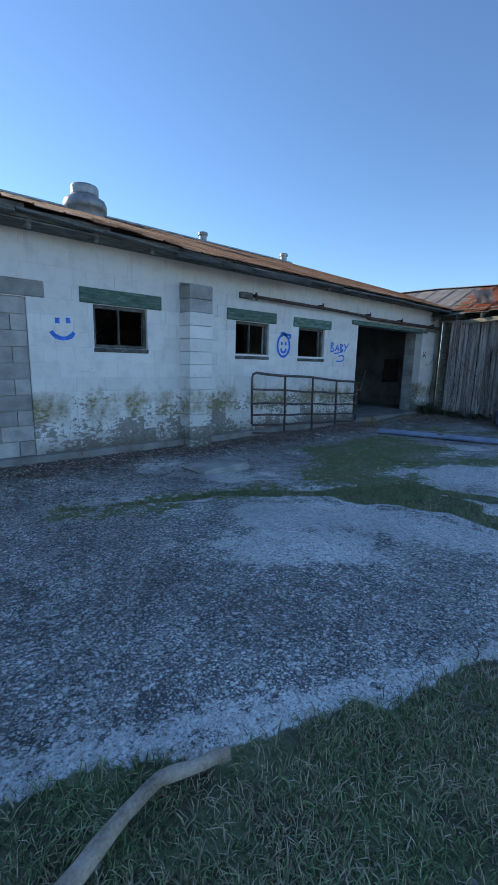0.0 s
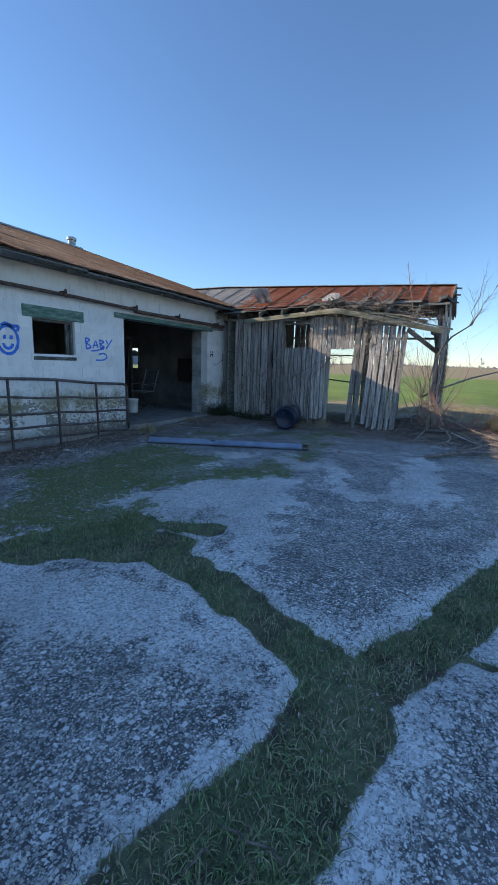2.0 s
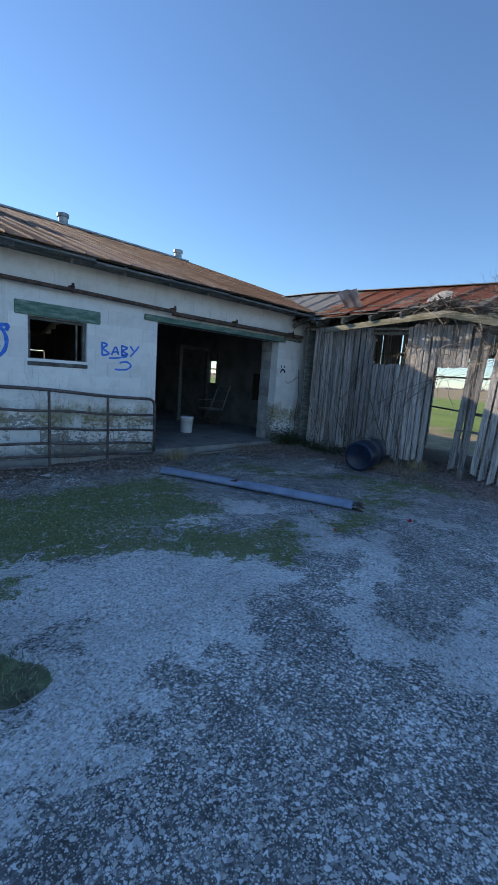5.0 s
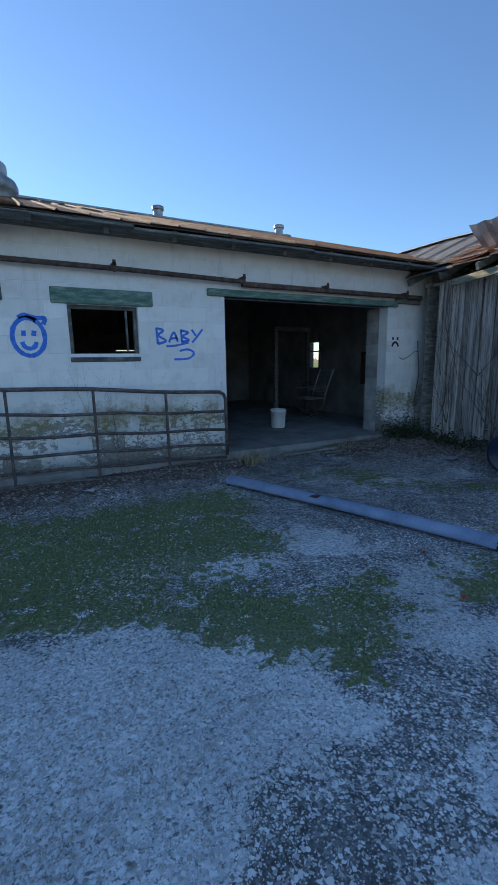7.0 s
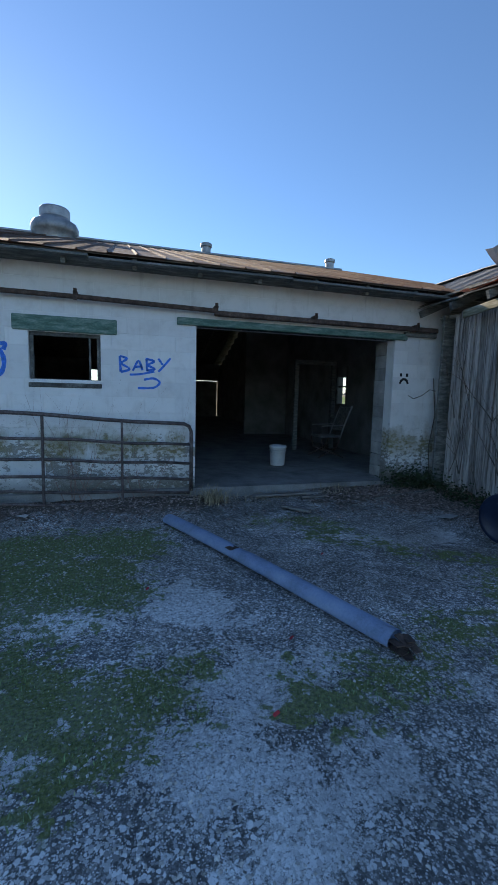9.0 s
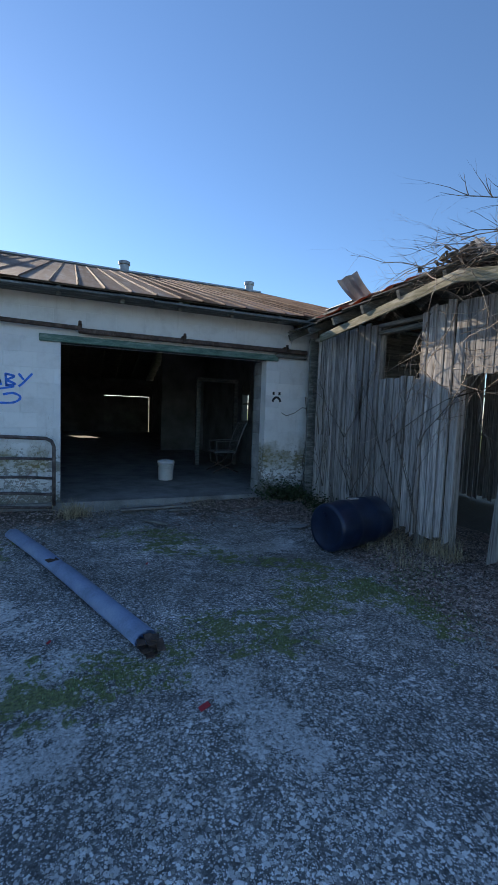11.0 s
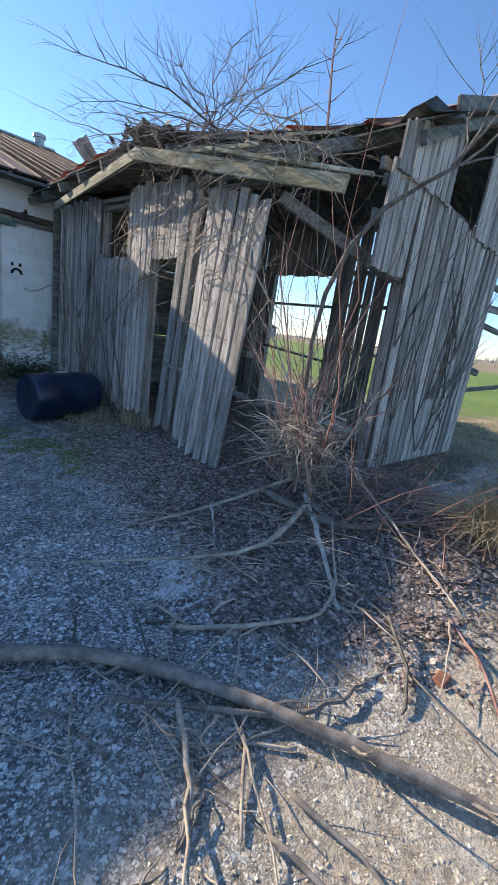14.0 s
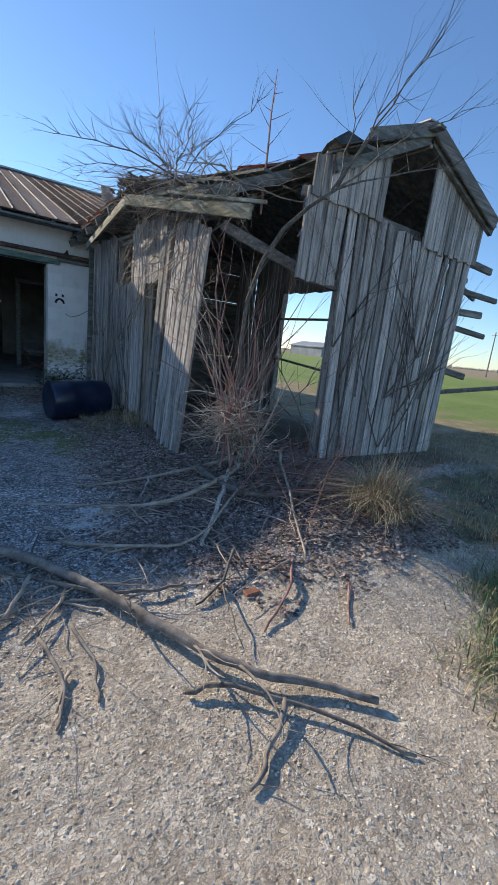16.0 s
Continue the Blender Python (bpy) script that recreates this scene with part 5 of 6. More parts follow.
# ---- sticks and fallen branches ----
def bough(name, pts, r0, r1, label, material, twigs=0, tlen=0.4, cat="branch", group="", seed=1, sides=9):
    """A fallen branch along points, thinning from r0 to r1, with side twigs."""
    r = random.Random(seed)
    base = [Vector(p) for p in pts]
    fine = []
    for i in range(len(base) - 1):
        p0, p1, p2, p3 = base[max(i - 1, 0)], base[i], base[i + 1], base[min(i + 2, len(base) - 1)]
        for k in range(4):
            u = k / 4
            q = 0.5 * ((2 * p1) + (p2 - p0) * u + (2 * p0 - 5 * p1 + 4 * p2 - p3) * u * u + (3 * p1 - p0 - 3 * p2 + p3) * u ** 3)
            fine.append(q + Vector((r.gauss(0, 0.006), r.gauss(0, 0.006), 0)))
    fine.append(base[-1])
    n = len(fine) - 1
    bm = tube(bmesh.new(), fine, [(r0 + (r1 - r0) * i / n) * r.uniform(0.9, 1.12) for i in range(n + 1)], sides)
    ob = thing(name, label, cat, group)
    part("stem", bm, material, ob, smooth=True)
    for _ in range(twigs):
        i = r.randint(1, n - 1)
        d = (fine[i + 1] - fine[i]).normalized()
        out = (d * r.uniform(-0.2, 0.8) + Vector((r.gauss(0, 0.8), r.gauss(0, 0.8), r.uniform(0.0, 0.35)))).normalized()
        bm = limb(bmesh.new(), fine[i], out, tlen * r.uniform(0.5, 1.3), r0 * 0.25, 1, 0.7, 2, 0.3, -0.05, 4, r)
        for v in bm.verts:
            v.co.z = max(v.co.z, 0.008)
        part("twig", bm, material, ob)
    return ob


bough("fallen_branch", [(9.60, -0.20, 0.05), (9.98, -0.46, 0.05), (10.38, -0.73, 0.05), (10.68, -1.18, 0.05), (10.88, -1.56, 0.05), (11.01, -1.88, 0.05), (11.18, -2.13, 0.05), (11.37, -2.29, 0.04), (11.54, -2.46, 0.03)], 0.034, 0.013, "long grey fallen branch lying across the concrete", M_LOG, 9, 0.3, seed=3, sides=12)
LAID = [("short grey stick on the sunny concrete", M_LOG, 0.012, [(11.21, -2.29, 0.035), (11.07, -2.40, 0.02), (10.92, -2.49, 0.014)]),
        ("thin grey stick on the sunny concrete", M_LOG, 0.009, [(10.47, -1.56, 0.03), (10.51, -1.84, 0.02), (10.46, -2.02, 0.012)]),
        ("thin grey stick on the sunny concrete", M_LOG, 0.009, [(10.60, -1.52, 0.03), (10.64, -1.75, 0.02), (10.61, -1.97, 0.012)]),
        ("thin dark stick beside the long branch", M_BARK, 0.010, [(10.90, -2.08, 0.02), (11.06, -2.14, 0.04), (11.33, -2.44, 0.03), (11.49, -2.67, 0.012)]),
        ("bleached bare branch leaning on the dead leaves", M_BLEACHED, 0.019, [(12.14, -0.26, 0.24), (11.92, -0.55, 0.17), (11.70, -0.82, 0.10), (11.46, -1.10, 0.04)]),
        ("pale bare branch lying across the dead leaves", M_TWIG, 0.012, [(10.68, -0.71, 0.03), (11.07, -0.98, 0.06), (11.44, -1.05, 0.08), (12.04, -0.60, 0.20)]),
        ("pale bare branch lying across the dead leaves", M_TWIG, 0.016, [(12.45, -0.05, 0.30), (11.91, 0.07, 0.16), (11.50, 0.15, 0.08), (11.05, 0.23, 0.02)]),
        ("pale bare branch lying across the dead leaves", M_TWIG, 0.013, [(12.60, -0.35, 0.42), (12.41, -0.72, 0.28), (12.15, -1.20, 0.16), (11.97, -1.53, 0.06)]),
        ("crooked dark stick on the concrete", M_BARK, 0.010, [(11.57, -1.30, 0.10), (11.39, -1.50, 0.05), (11.18, -1.60, 0.015)]),
        ("crooked red-brown stick on the dead leaves", M_REDTWIG, 0.009, [(11.90, -1.48, 0.06), (11.65, -1.75, 0.05), (11.38, -1.92, 0.015)]),
        ("crooked red-brown stick on the dead leaves", M_REDTWIG, 0.008, [(12.32, -1.50, 0.10), (12.10, -1.75, 0.06), (11.81, -2.06, 0.015)]),
        ("pale crooked stick on the concrete", M_TWIG, 0.011, [(10.49, -1.08, 0.05), (10.36, -1.33, 0.03), (10.26, -1.42, 0.015)]),
        ("pale crooked stick on the concrete", M_TWIG, 0.008, [(10.62, -1.29, 0.03), (10.41, -1.52, 0.012)]),
        ("pale crooked stick on the concrete", M_TWIG, 0.008, [(10.54, -1.78, 0.02), (10.47, -1.95, 0.012)]),
        ("pale stick on the shaded concrete", M_BLEACHED, 0.009, [(11.55, 0.10, 0.10), (11.42, -0.12, 0.04), (11.30, -0.22, 0.015)])]
for k, (label, mat, r, pts) in enumerate(LAID):
    bough("fallen_branch", pts, r, r * 0.55, label, mat, 2 if r < 0.0125 else 4, 0.22, seed=400 + k)
bough("fallen_branch", [(10.3, -0.92, 0.05), (10.75, -1.32, 0.04), (11.0, -1.42, 0.035), (11.2, -1.42, 0.03)], 0.012, 0.006, "thin grey fallen branch beside a thicker one", M_BARK, 5, 0.3, seed=4)
bough("fallen_branch", [(12.3, -0.15, 0.26), (12.05, -0.35, 0.22), (11.5, -0.5, 0.12), (11.1, -0.35, 0.07), (10.5, 0.0, 0.03)], 0.024, 0.006, "pale bare fallen branch on the dead leaves", M_TWIG, 10, 0.5, seed=5)
bough("fallen_branch", [(0.15, 0.62, 0.045), (0.36, 0.70, 0.05), (0.55, 0.74, 0.06), (0.80, 0.67, 0.05)], 0.03, 0.022, "smooth curved brown stick on the grass", M_TWIG, 0, seed=9)
bough("fallen_branch", [(12.05, 0.15, 0.18), (11.95, -0.3, 0.2), (12.1, -0.7, 0.18), (12.55, -0.95, 0.24)], 0.035, 0.015, "crooked old root and branch by the shed corner", M_BARK, 5, 0.3, seed=16)
srn = random.Random(77)
for k in range(190):
    a = srn.uniform(0, 6.28)
    x, y = (srn.uniform(9.7, 12.2), srn.uniform(-2.5, 0.3)) if k % 3 == 0 else (srn.uniform(10.2, 12.7), srn.uniform(-1.7, 0.2))
    if (y > -0.4 and x < 10.8) or y < -1.55:
        continue
    L = srn.uniform(0.12, 0.75)
    z = ground_at(x, y)
    bough("stick", [(x, y, z + 0.012), (x + L * 0.5 * math.cos(a) + srn.uniform(-0.03, 0.03), y + L * 0.5 * math.sin(a), z + srn.uniform(0.01, 0.06)), (x + L * math.cos(a), y + L * math.sin(a), z + 0.012)], srn.uniform(0.003, 0.008), 0.002, "thin dry stick lying on the ground", srn.choice((M_TWIG, M_BARK, M_TWIG)), srn.choice((0, 1, 2)), L * 0.4, "stick", "sticks round the fallen branch", 100 + k, 5)
for k in range(10):
    x, y, a = srn.uniform(1.3, 3.4), srn.uniform(-0.4, 0.3), srn.uniform(0, 3.1)
    L = srn.uniform(0.08, 0.25)
    bough("stick", [(x, y, 0.02), (x + L / 2 * math.cos(a), y + L / 2 * math.sin(a), 0.03), (x + L * math.cos(a), y + L * math.sin(a), 0.02)], 0.005, 0.003, "thin dry stick lying in the grass", M_BARK, 0, 0.1, "stick", "sticks in the grass", 200 + k, 5)

# ---- shrubs and vines ----
vr = random.Random(21)
shrub = thing("shrub", "bare red-stemmed shrub growing through the open shed corner", "shrub", at=(0, 0, 0))
trunk = [(12.30, -0.04, 0.05), (12.30, -0.02, 0.45), (12.34, 0.05, 0.9), (12.35, 0.09, 1.3), (12.33, 0.02, 1.7), (12.36, -0.10, 2.02), (12.42, -0.27, 2.26), (12.50, -0.47, 2.41), (12.60, -0.62, 2.52)]
part("trunk", tube(bmesh.new(), trunk, [0.024, 0.020, 0.018, 0.017, 0.018, 0.019, 0.018, 0.015, 0.012], 9), M_BARK, shrub, "crooked grey main stem", smooth=True)
for tip, r in (((13.3, -0.78, 3.72), 0.010), ((13.5, -0.95, 3.25), 0.010), ((12.9, -1.0, 3.35), 0.010), ((12.75, -0.55, 3.2), 0.009), ((13.9, -0.8, 3.0), 0.009)):
    a, b = Vector(trunk[-1]), Vector(tip)
    bm = bmesh.new()
    pts = [a.lerp(b, k / 6) + Vector((vr.gauss(0, 0.02), vr.gauss(0, 0.02), 0.05 * math.sin(k / 6 * 3.1))) for k in range(7)]
    tube(bm, pts, [r * (1 - 0.8 * k / 6) for k in range(7)], 5)
    for k in range(2, 7):
        for s in range(1 + k % 2):
            limb(bm, pts[k], (b - a).normalized() + Vector((vr.gauss(0, 0.55), vr.gauss(0, 0.55), vr.gauss(0.1, 0.4))), vr.uniform(0.3, 0.6), r * 0.3, 1, 0.5, 2, 0.12, 0.1, 4, vr)
    part("branch", bm, M_BARK, shrub)
for k in range(22):
    x, y = 12.3 + vr.gauss(0, 0.10), 0.02 + vr.gauss(0, 0.20)
    bm = limb(bmesh.new(), (x, y, 0.25), (vr.gauss(0, 0.20), vr.gauss(0, 0.30), 1), vr.uniform(0.9, 2.2), vr.uniform(0.007, 0.013), 1, 0.6, 5, 0.32, 0.08, 5, vr)
    part("shoot", bm, M_REDTWIG if k % 3 else M_TWIG, shrub, "thin red-brown shoot" if k % 3 else "thin pale shoot")
bm = bmesh.new()
pts = [(12.75, 0.6, 2.6), (12.82, 0.7, 3.2), (12.88, 0.8, 3.6), (12.95, 0.88, 4.03)]
tube(bm, pts, [0.013, 0.011, 0.008, 0.003], 5)
for k in range(10):
    f = 0.35 + 0.06 * k
    p = Vector(pts[0]).lerp(Vector(pts[-1]), f)
    a = k * 2.4
    limb(bm, p, (math.cos(a), math.sin(a), 0.45), 0.42 * (1.25 - f), 0.004, 0, bend=0.06, lift=0.1, rnd=vr)
part("shoot", bm, M_REDTWIG, shrub, "tall side-branched shoot above the roof")
bm = bmesh.new()
for k in range(330):
    a, e = vr.uniform(0, 6.28), vr.uniform(-0.7, 0.7)
    limb(bm, (12.26 + vr.gauss(0, 0.12), -0.06 + vr.gauss(0, 0.17), 0.60 + vr.gauss(0, 0.13)), (math.cos(a), math.sin(a), e), vr.uniform(0.12, 0.40), 0.005, 1, 0.7, 2, 0.3, -0.05, 3, vr)
tagged(part("twig_ball", bm, M_TWIG, shrub, "dense ball of pale dry twigs"), kind="stuff")

vine = thing("vine", "bare tangled vine spread over the shed roof and eave", "vine")
for k in range(90):
    y = vr.uniform(0.3, 2.7)
    e = eave_pt(y)
    bm = limb(bmesh.new(), (e.x + vr.uniform(-0.05, 0.5), y, e.z + vr.uniform(-0.1, 0.22)), (vr.gauss(-0.3, 0.6), vr.gauss(0, 0.9), vr.gauss(0.0, 0.25)), vr.uniform(0.4, 0.9), vr.uniform(0.004, 0.009), 2, 0.8, 3, 0.35, -0.08, 4, vr)
    part("stem", bm, M_TWIG, vine)
for k, (tip, r) in enumerate((((11.02, 1.40, 2.98), 0.010), ((11.2, 1.9, 2.88), 0.007), ((11.4, 1.0, 3.02), 0.007), ((11.7, 1.4, 3.16), 0.007), ((11.95, 0.6, 3.2), 0.007), ((11.6, 0.5, 3.0), 0.007), ((12.4, 0.2, 3.3), 0.007), ((11.4, 2.2, 2.95), 0.006), ((12.3, 1.2, 3.25), 0.006), ((11.7, 0.2, 2.8), 0.006))):
    a, b = Vector((12.15, 1.15 + 0.06 * k, 2.85)), Vector(tip)
    bm = bmesh.new()
    pts = [a.lerp(b, i / 7) + Vector((vr.gauss(0, 0.025), vr.gauss(0, 0.025), 0.08 * math.sin(i / 7 * 3.1))) for i in range(8)]
    tube(bm, pts, [r * (1 - 0.75 * i / 7) for i in range(8)], 5)
    for i in range(2, 8):
        for _ in range(3):
            limb(bm, pts[min(i, 7)], (b - a).normalized() + Vector((vr.gauss(0, 0.5), vr.gauss(0, 0.5), vr.gauss(0.25, 0.4))), vr.uniform(0.15, 0.34), r * 0.35, 1, 0.6, 2, 0.18, 0.02, 4, vr)
    part("branch", bm, M_BARK, vine)
for k in range(85):
    y = vr.choice((vr.uniform(2.3, 3.1), vr.uniform(0.7, 2.4), vr.uniform(0.6, 2.0)))
    bm = limb(bmesh.new(), (FX - 0.06 - 0.03 * vr.random(), y, 2.66 - vr.random() * 0.95), (-0.12, vr.gauss(0, 0.8), -0.6), vr.uniform(0.3, 0.9), 0.006, 2, 0.8, 2, 0.4, 0.02, 3, vr)
    part("hanging_stem", bm, M_TWIG, vine)
for k in range(24):
    bm = limb(bmesh.new(), (vr.uniform(13.3, 15.0), GYW - 0.035, 0.3 + vr.choice((0, 0.6, 1.1))), (vr.gauss(0.1, 0.5), -0.02, 1), vr.uniform(1.0, 2.0), 0.010, 1, 0.6, 4, 0.14, 0.05, 4, vr)
    for v in bm.verts:
        v.co.y = min(max(v.co.y, GYW - 0.12), GYW - 0.03)
    part("climbing_stem", bm, M_BARK, vine)
for k in range(26):
    bm = limb(bmesh.new(), (FX - 0.04, vr.uniform(2.7, 5.1), vr.choice((0.2, 0.4, 1.2))), (-0.02, vr.gauss(0, 0.6), 1), vr.uniform(0.9, 1.9), 0.009, 1, 0.6, 4, 0.22, 0.03, 4, vr)
    for v in bm.verts:
        v.co.x = min(max(v.co.x, FX - 0.12), FX - 0.03)
        v.co.z = min(v.co.z, 2.68)
        v.co.y = min(v.co.y, 5.3)
    part("climbing_stem", bm, M_BARK, vine)
mound = thing("roof_debris", "heap of dark rotted leaves and bark on the shed eave", "debris")
bm = bmesh.new()
for k in range(380):
    y = vr.gauss(2.2, 0.22)
    e = eave_pt(y)
    p = Vector((e.x + vr.uniform(0.0, 0.5), y, e.z + 0.05 + 0.11 * vr.random() * math.exp(-((y - 2.2) / 0.35) ** 2)))
    d = Vector((vr.gauss(0, 1), vr.gauss(0, 1), vr.gauss(0, 0.6))).normalized()
    beam(bm, p, p + d * vr.uniform(0.03, 0.10), vr.uniform(0.02, 0.06), 0.006, bevel=0)
tagged(part("bark_heap", bm, M_BARK, mound), kind="stuff")

# thin weeds and roots on the block wall
wr = random.Random(5)
for x, z0, L, n in ((7.0, 0.1, 1.2, 9), (5.6, 0.1, 0.6, 5), (1.9, 0.1, 0.7, 5), (2.6, 0.1, 0.5, 5), (7.6, 0.1, 1.0, 6), (3.3, 0.05, 0.5, 4)):
    w = thing("weed", "dry bare weed stems standing against the block wall", "weed", "weeds along the wall")
    for _ in range(n):
        bm = limb(bmesh.new(), (x + wr.gauss(0, 0.12), WALL_Y - 0.10 - wr.random() * 0.1, 0.02), (wr.gauss(0, 0.35), wr.gauss(0, 0.12), 1), L * wr.uniform(0.6, 1.3), 0.0035, 1, 0.6, 3, 0.2, 0.06, 4, wr)
        for v in bm.verts:
            v.co.y = min(v.co.y, WALL_Y - 0.02)
        part("stem", bm, M_REDTWIG, w)
cr = thing("creeper", "thin dry creeper stem across the block wall corner", "vine")
part("stem", tube(bmesh.new(), [(11.85, WALL_Y - 0.012, 1.52), (11.95, WALL_Y - 0.015, 1.47), (12.1, WALL_Y - 0.015, 1.52), (12.25, WALL_Y - 0.015, 1.62), (12.36, WALL_Y - 0.015, 1.60)], 0.006, 5), M_BARK, cr)
part("stem", tube(bmesh.new(), [(12.36, WALL_Y - 0.02, 0.1), (12.3, WALL_Y - 0.02, 0.7), (12.38, WALL_Y - 0.02, 1.2), (12.3, WALL_Y - 0.02, 1.8)], 0.008, 5), M_BARK, cr)

# ---- grass, gravel and leaves ----
def strips(name, count, region, want, size, material, label, category, bend=0.5, seed=0):
    """Many blades as one mesh: thin bent strips that stand on the ground where want() allows."""
    r = np.random.RandomState(seed)
    x, y = r.uniform(region[0], region[1], count), r.uniform(region[2], region[3], count)
    keep = r.uniform(0, 1, count) < want(x[None], y[None])[0]
    x, y = x[keep], y[keep]
    z = ground_height(x[None], y[None])[0]
    n = len(x)
    L = r.uniform(size[0], size[1], n) * (0.6 + 0.7 * r.uniform(0, 1, n))
    a, w, lean = r.uniform(0, 6.28, n), r.uniform(0.0015, 0.0035, n), r.uniform(0.1, 1.0, n) * bend
    dx, dy, sx, sy = np.cos(a) * lean, np.sin(a) * lean, -np.sin(a) * w, np.cos(a) * w
    rows = []
    for f, wf in ((0, 1.0), (0.55, 0.8), (1.0, 0.15)):
        cx, cy, cz = x + dx * L * f * f, y + dy * L * f * f, z + L * f * (1 - 0.35 * lean * f)
        rows += [np.stack([cx + sx * wf, cy + sy * wf, cz], -1), np.stack([cx - sx * wf, cy - sy * wf, cz], -1)]
    V = np.stack(rows, 1).reshape(-1, 3)
    b = (np.arange(n) * 6)[:, None]
    F = np.concatenate([b + np.array([[0, 1, 3, 2]]), b + np.array([[2, 3, 5, 4]])])
    me = bpy.data.meshes.new(name)
    me.from_pydata(V.tolist(), [], F.tolist())
    me.materials.append(material)
    return tagged(new(name, me), label, category, kind="stuff")


def clumpy(x, y, seed, f=5):
    return np.clip(0.6 + 0.7 * waves(x, y, f, seed), 0.22, 1)


strips("grass", 480000, (-0.8, 9.5, -2.6, 4.2), lambda x, y: np.clip(layers(x, y)[0] * clumpy(x, y, 31), 0, 1), (0.015, 0.05), M_GRASS, "short green winter grass growing in cracks of the concrete", "grass", 1.5, 1)
strips("dry_grass", 750000, (-0.8, 9.5, -2.6, 4.2), lambda x, y: np.clip(layers(x, y)[0] * clumpy(x, y, 37, 4) * (0.22 + 0.45 * np.clip((2.4 - x) / 1.2, 0, 1)), 0, 1), (0.02, 0.05), M_STRAW, "pale dead grass lying among the green grass", "grass", 1.6, 2)
strips("moss_grass", 130000, (4.0, 12.0, 0.3, 4.8), lambda x, y: np.clip((layers(x, y)[1] - 0.25) * clumpy(x, y, 41, 7) * 1.2, 0, 1), (0.008, 0.03), M_GRASS, "very short moss and grass on the old concrete", "grass", 1.0, 3)
strips("roadside_grass", 70000, (12.6, 20.0, -4.5, 1.5), lambda x, y: clumpy(x, y, 43, 3) * np.clip((x - 12.8) / 0.8, 0, 1) * np.clip((-0.5 - y + (x - 13) * 0.5) / 0.4, 0, 1), (0.02, 0.08), M_STRAW, "dry grass along the edge of the yard", "grass", 1.2, 4)
strips("roadside_green", 14000, (12.8, 20.0, -4.5, 1.0), lambda x, y: clumpy(x, y, 47, 3) * 0.6 * np.clip((x - 13.1) / 0.8, 0, 1) * np.clip((-0.9 - y + (x - 13) * 0.5) / 0.4, 0, 1), (0.02, 0.07), M_GRASS, "green grass along the edge of the yard", "grass", 1.0, 5)
strips("wall_foot_grass", 1500, (8.3, 12.4, 5.1, 5.5), lambda x, y: clumpy(x, y, 53, 5) * 0.6, (0.03, 0.14), M_STRAW, "dry grass and weeds along the barn footing", "grass", 1.3, 6)
strips("barrel_grass", 2500, (11.6, 12.5, 2.3, 3.6), lambda x, y: clumpy(x, y, 59, 5) * 0.8, (0.06, 0.2), M_STRAW, "dry grass by the barrel and shed wall", "grass", 1.4, 7)


def tuft(name, at, count, length, label, material, seed, splay=0.7):
    """One big grass tussock whose blades arch outwards."""
    r = random.Random(seed)
    bm = bmesh.new()
    for _ in range(count):
        a, s = r.uniform(0, 6.28), r.uniform(0.1, 1.0) * splay
        L = length * r.uniform(0.5, 1.15)
        p = Vector(at) + Vector((r.gauss(0, 0.09), r.gauss(0, 0.09), 0))
        pts = [p + Vector((math.cos(a) * s * L * f * f, math.sin(a) * s * L * f * f, L * f * (1 - 0.55 * s * f))) for f in (0, 0.35, 0.7, 1.0)]
        w = r.uniform(0.002, 0.004)
        side = Vector((-math.sin(a) * w, math.cos(a) * w, 0))
        row = [(bm.verts.new(q + side * k), bm.verts.new(q - side * k)) for q, k in zip(pts, (1, 0.9, 0.6, 0.1))]
        for (a0, b0), (a1, b1) in zip(row, row[1:]):
            bm.faces.new((a0, b0, b1, a1))
    return tagged(part(name, bm, material), label, "grass", kind="stuff")


tuft("grass_tussock", (12.82, -1.38, 0.2), 1100, 0.52, "large dry grass tussock at the edge of the yard", M_STRAW, 1, 1.4)
tuft("grass_tussock", (12.92, -1.42, 0.2), 50, 0.36, "green blades in a dry grass tussock", M_GRASS, 2)
tuft("grass_tussock", (12.2, 2.5, 0.08), 150, 0.25, "small dry grass tussock at the shed wall", M_STRAW, 3)
tuft("grass_tussock", (8.65, 5.2, 0.06), 260, 0.28, "small dry grass tussock at the barn corner", M_STRAW, 4, 1.0)
tuft("grass_tussock", (13.6, -1.9, 0.03), 160, 0.28, "tall dry grass tussock at the edge of the yard", M_STRAW, 5)
tuft("grass_tussock", (13.0, -2.3, 0.0), 300, 0.22, "low green grass tussock at the edge of the yard", M_GRASS, 6)
EDGE = random.Random(91)
for k in range(26):
    x, y = 12.0 + 0.13 * (k % 10) + EDGE.uniform(-0.08, 0.2), -2.70 + 0.07 * (k % 10) + EDGE.uniform(-0.22, 0.06)
    tuft("grass_tussock", (x, y, ground_at(x, y) - 0.01), 110, 0.12, "low green and straw grass clump at the yard edge", M_GRASS if k % 3 else M_STRAW, 300 + k, 1.1)
for k in range(9):
    br = thing("bramble", "arching red bramble stems by the grass tussock", "shrub", "brambles by the shed")
    for _ in range(8):
        part("stem", limb(bmesh.new(), (12.55 + vr.gauss(0, 0.25), -0.75 + vr.gauss(0, 0.3), 0.2), (vr.gauss(0.8, 0.6), vr.gauss(-0.3, 0.4), vr.uniform(0.1, 0.5)), vr.uniform(0.4, 0.9), 0.0055, 1, 0.4, 3, 0.10, -0.06, 4, vr), M_REDTWIG, br)


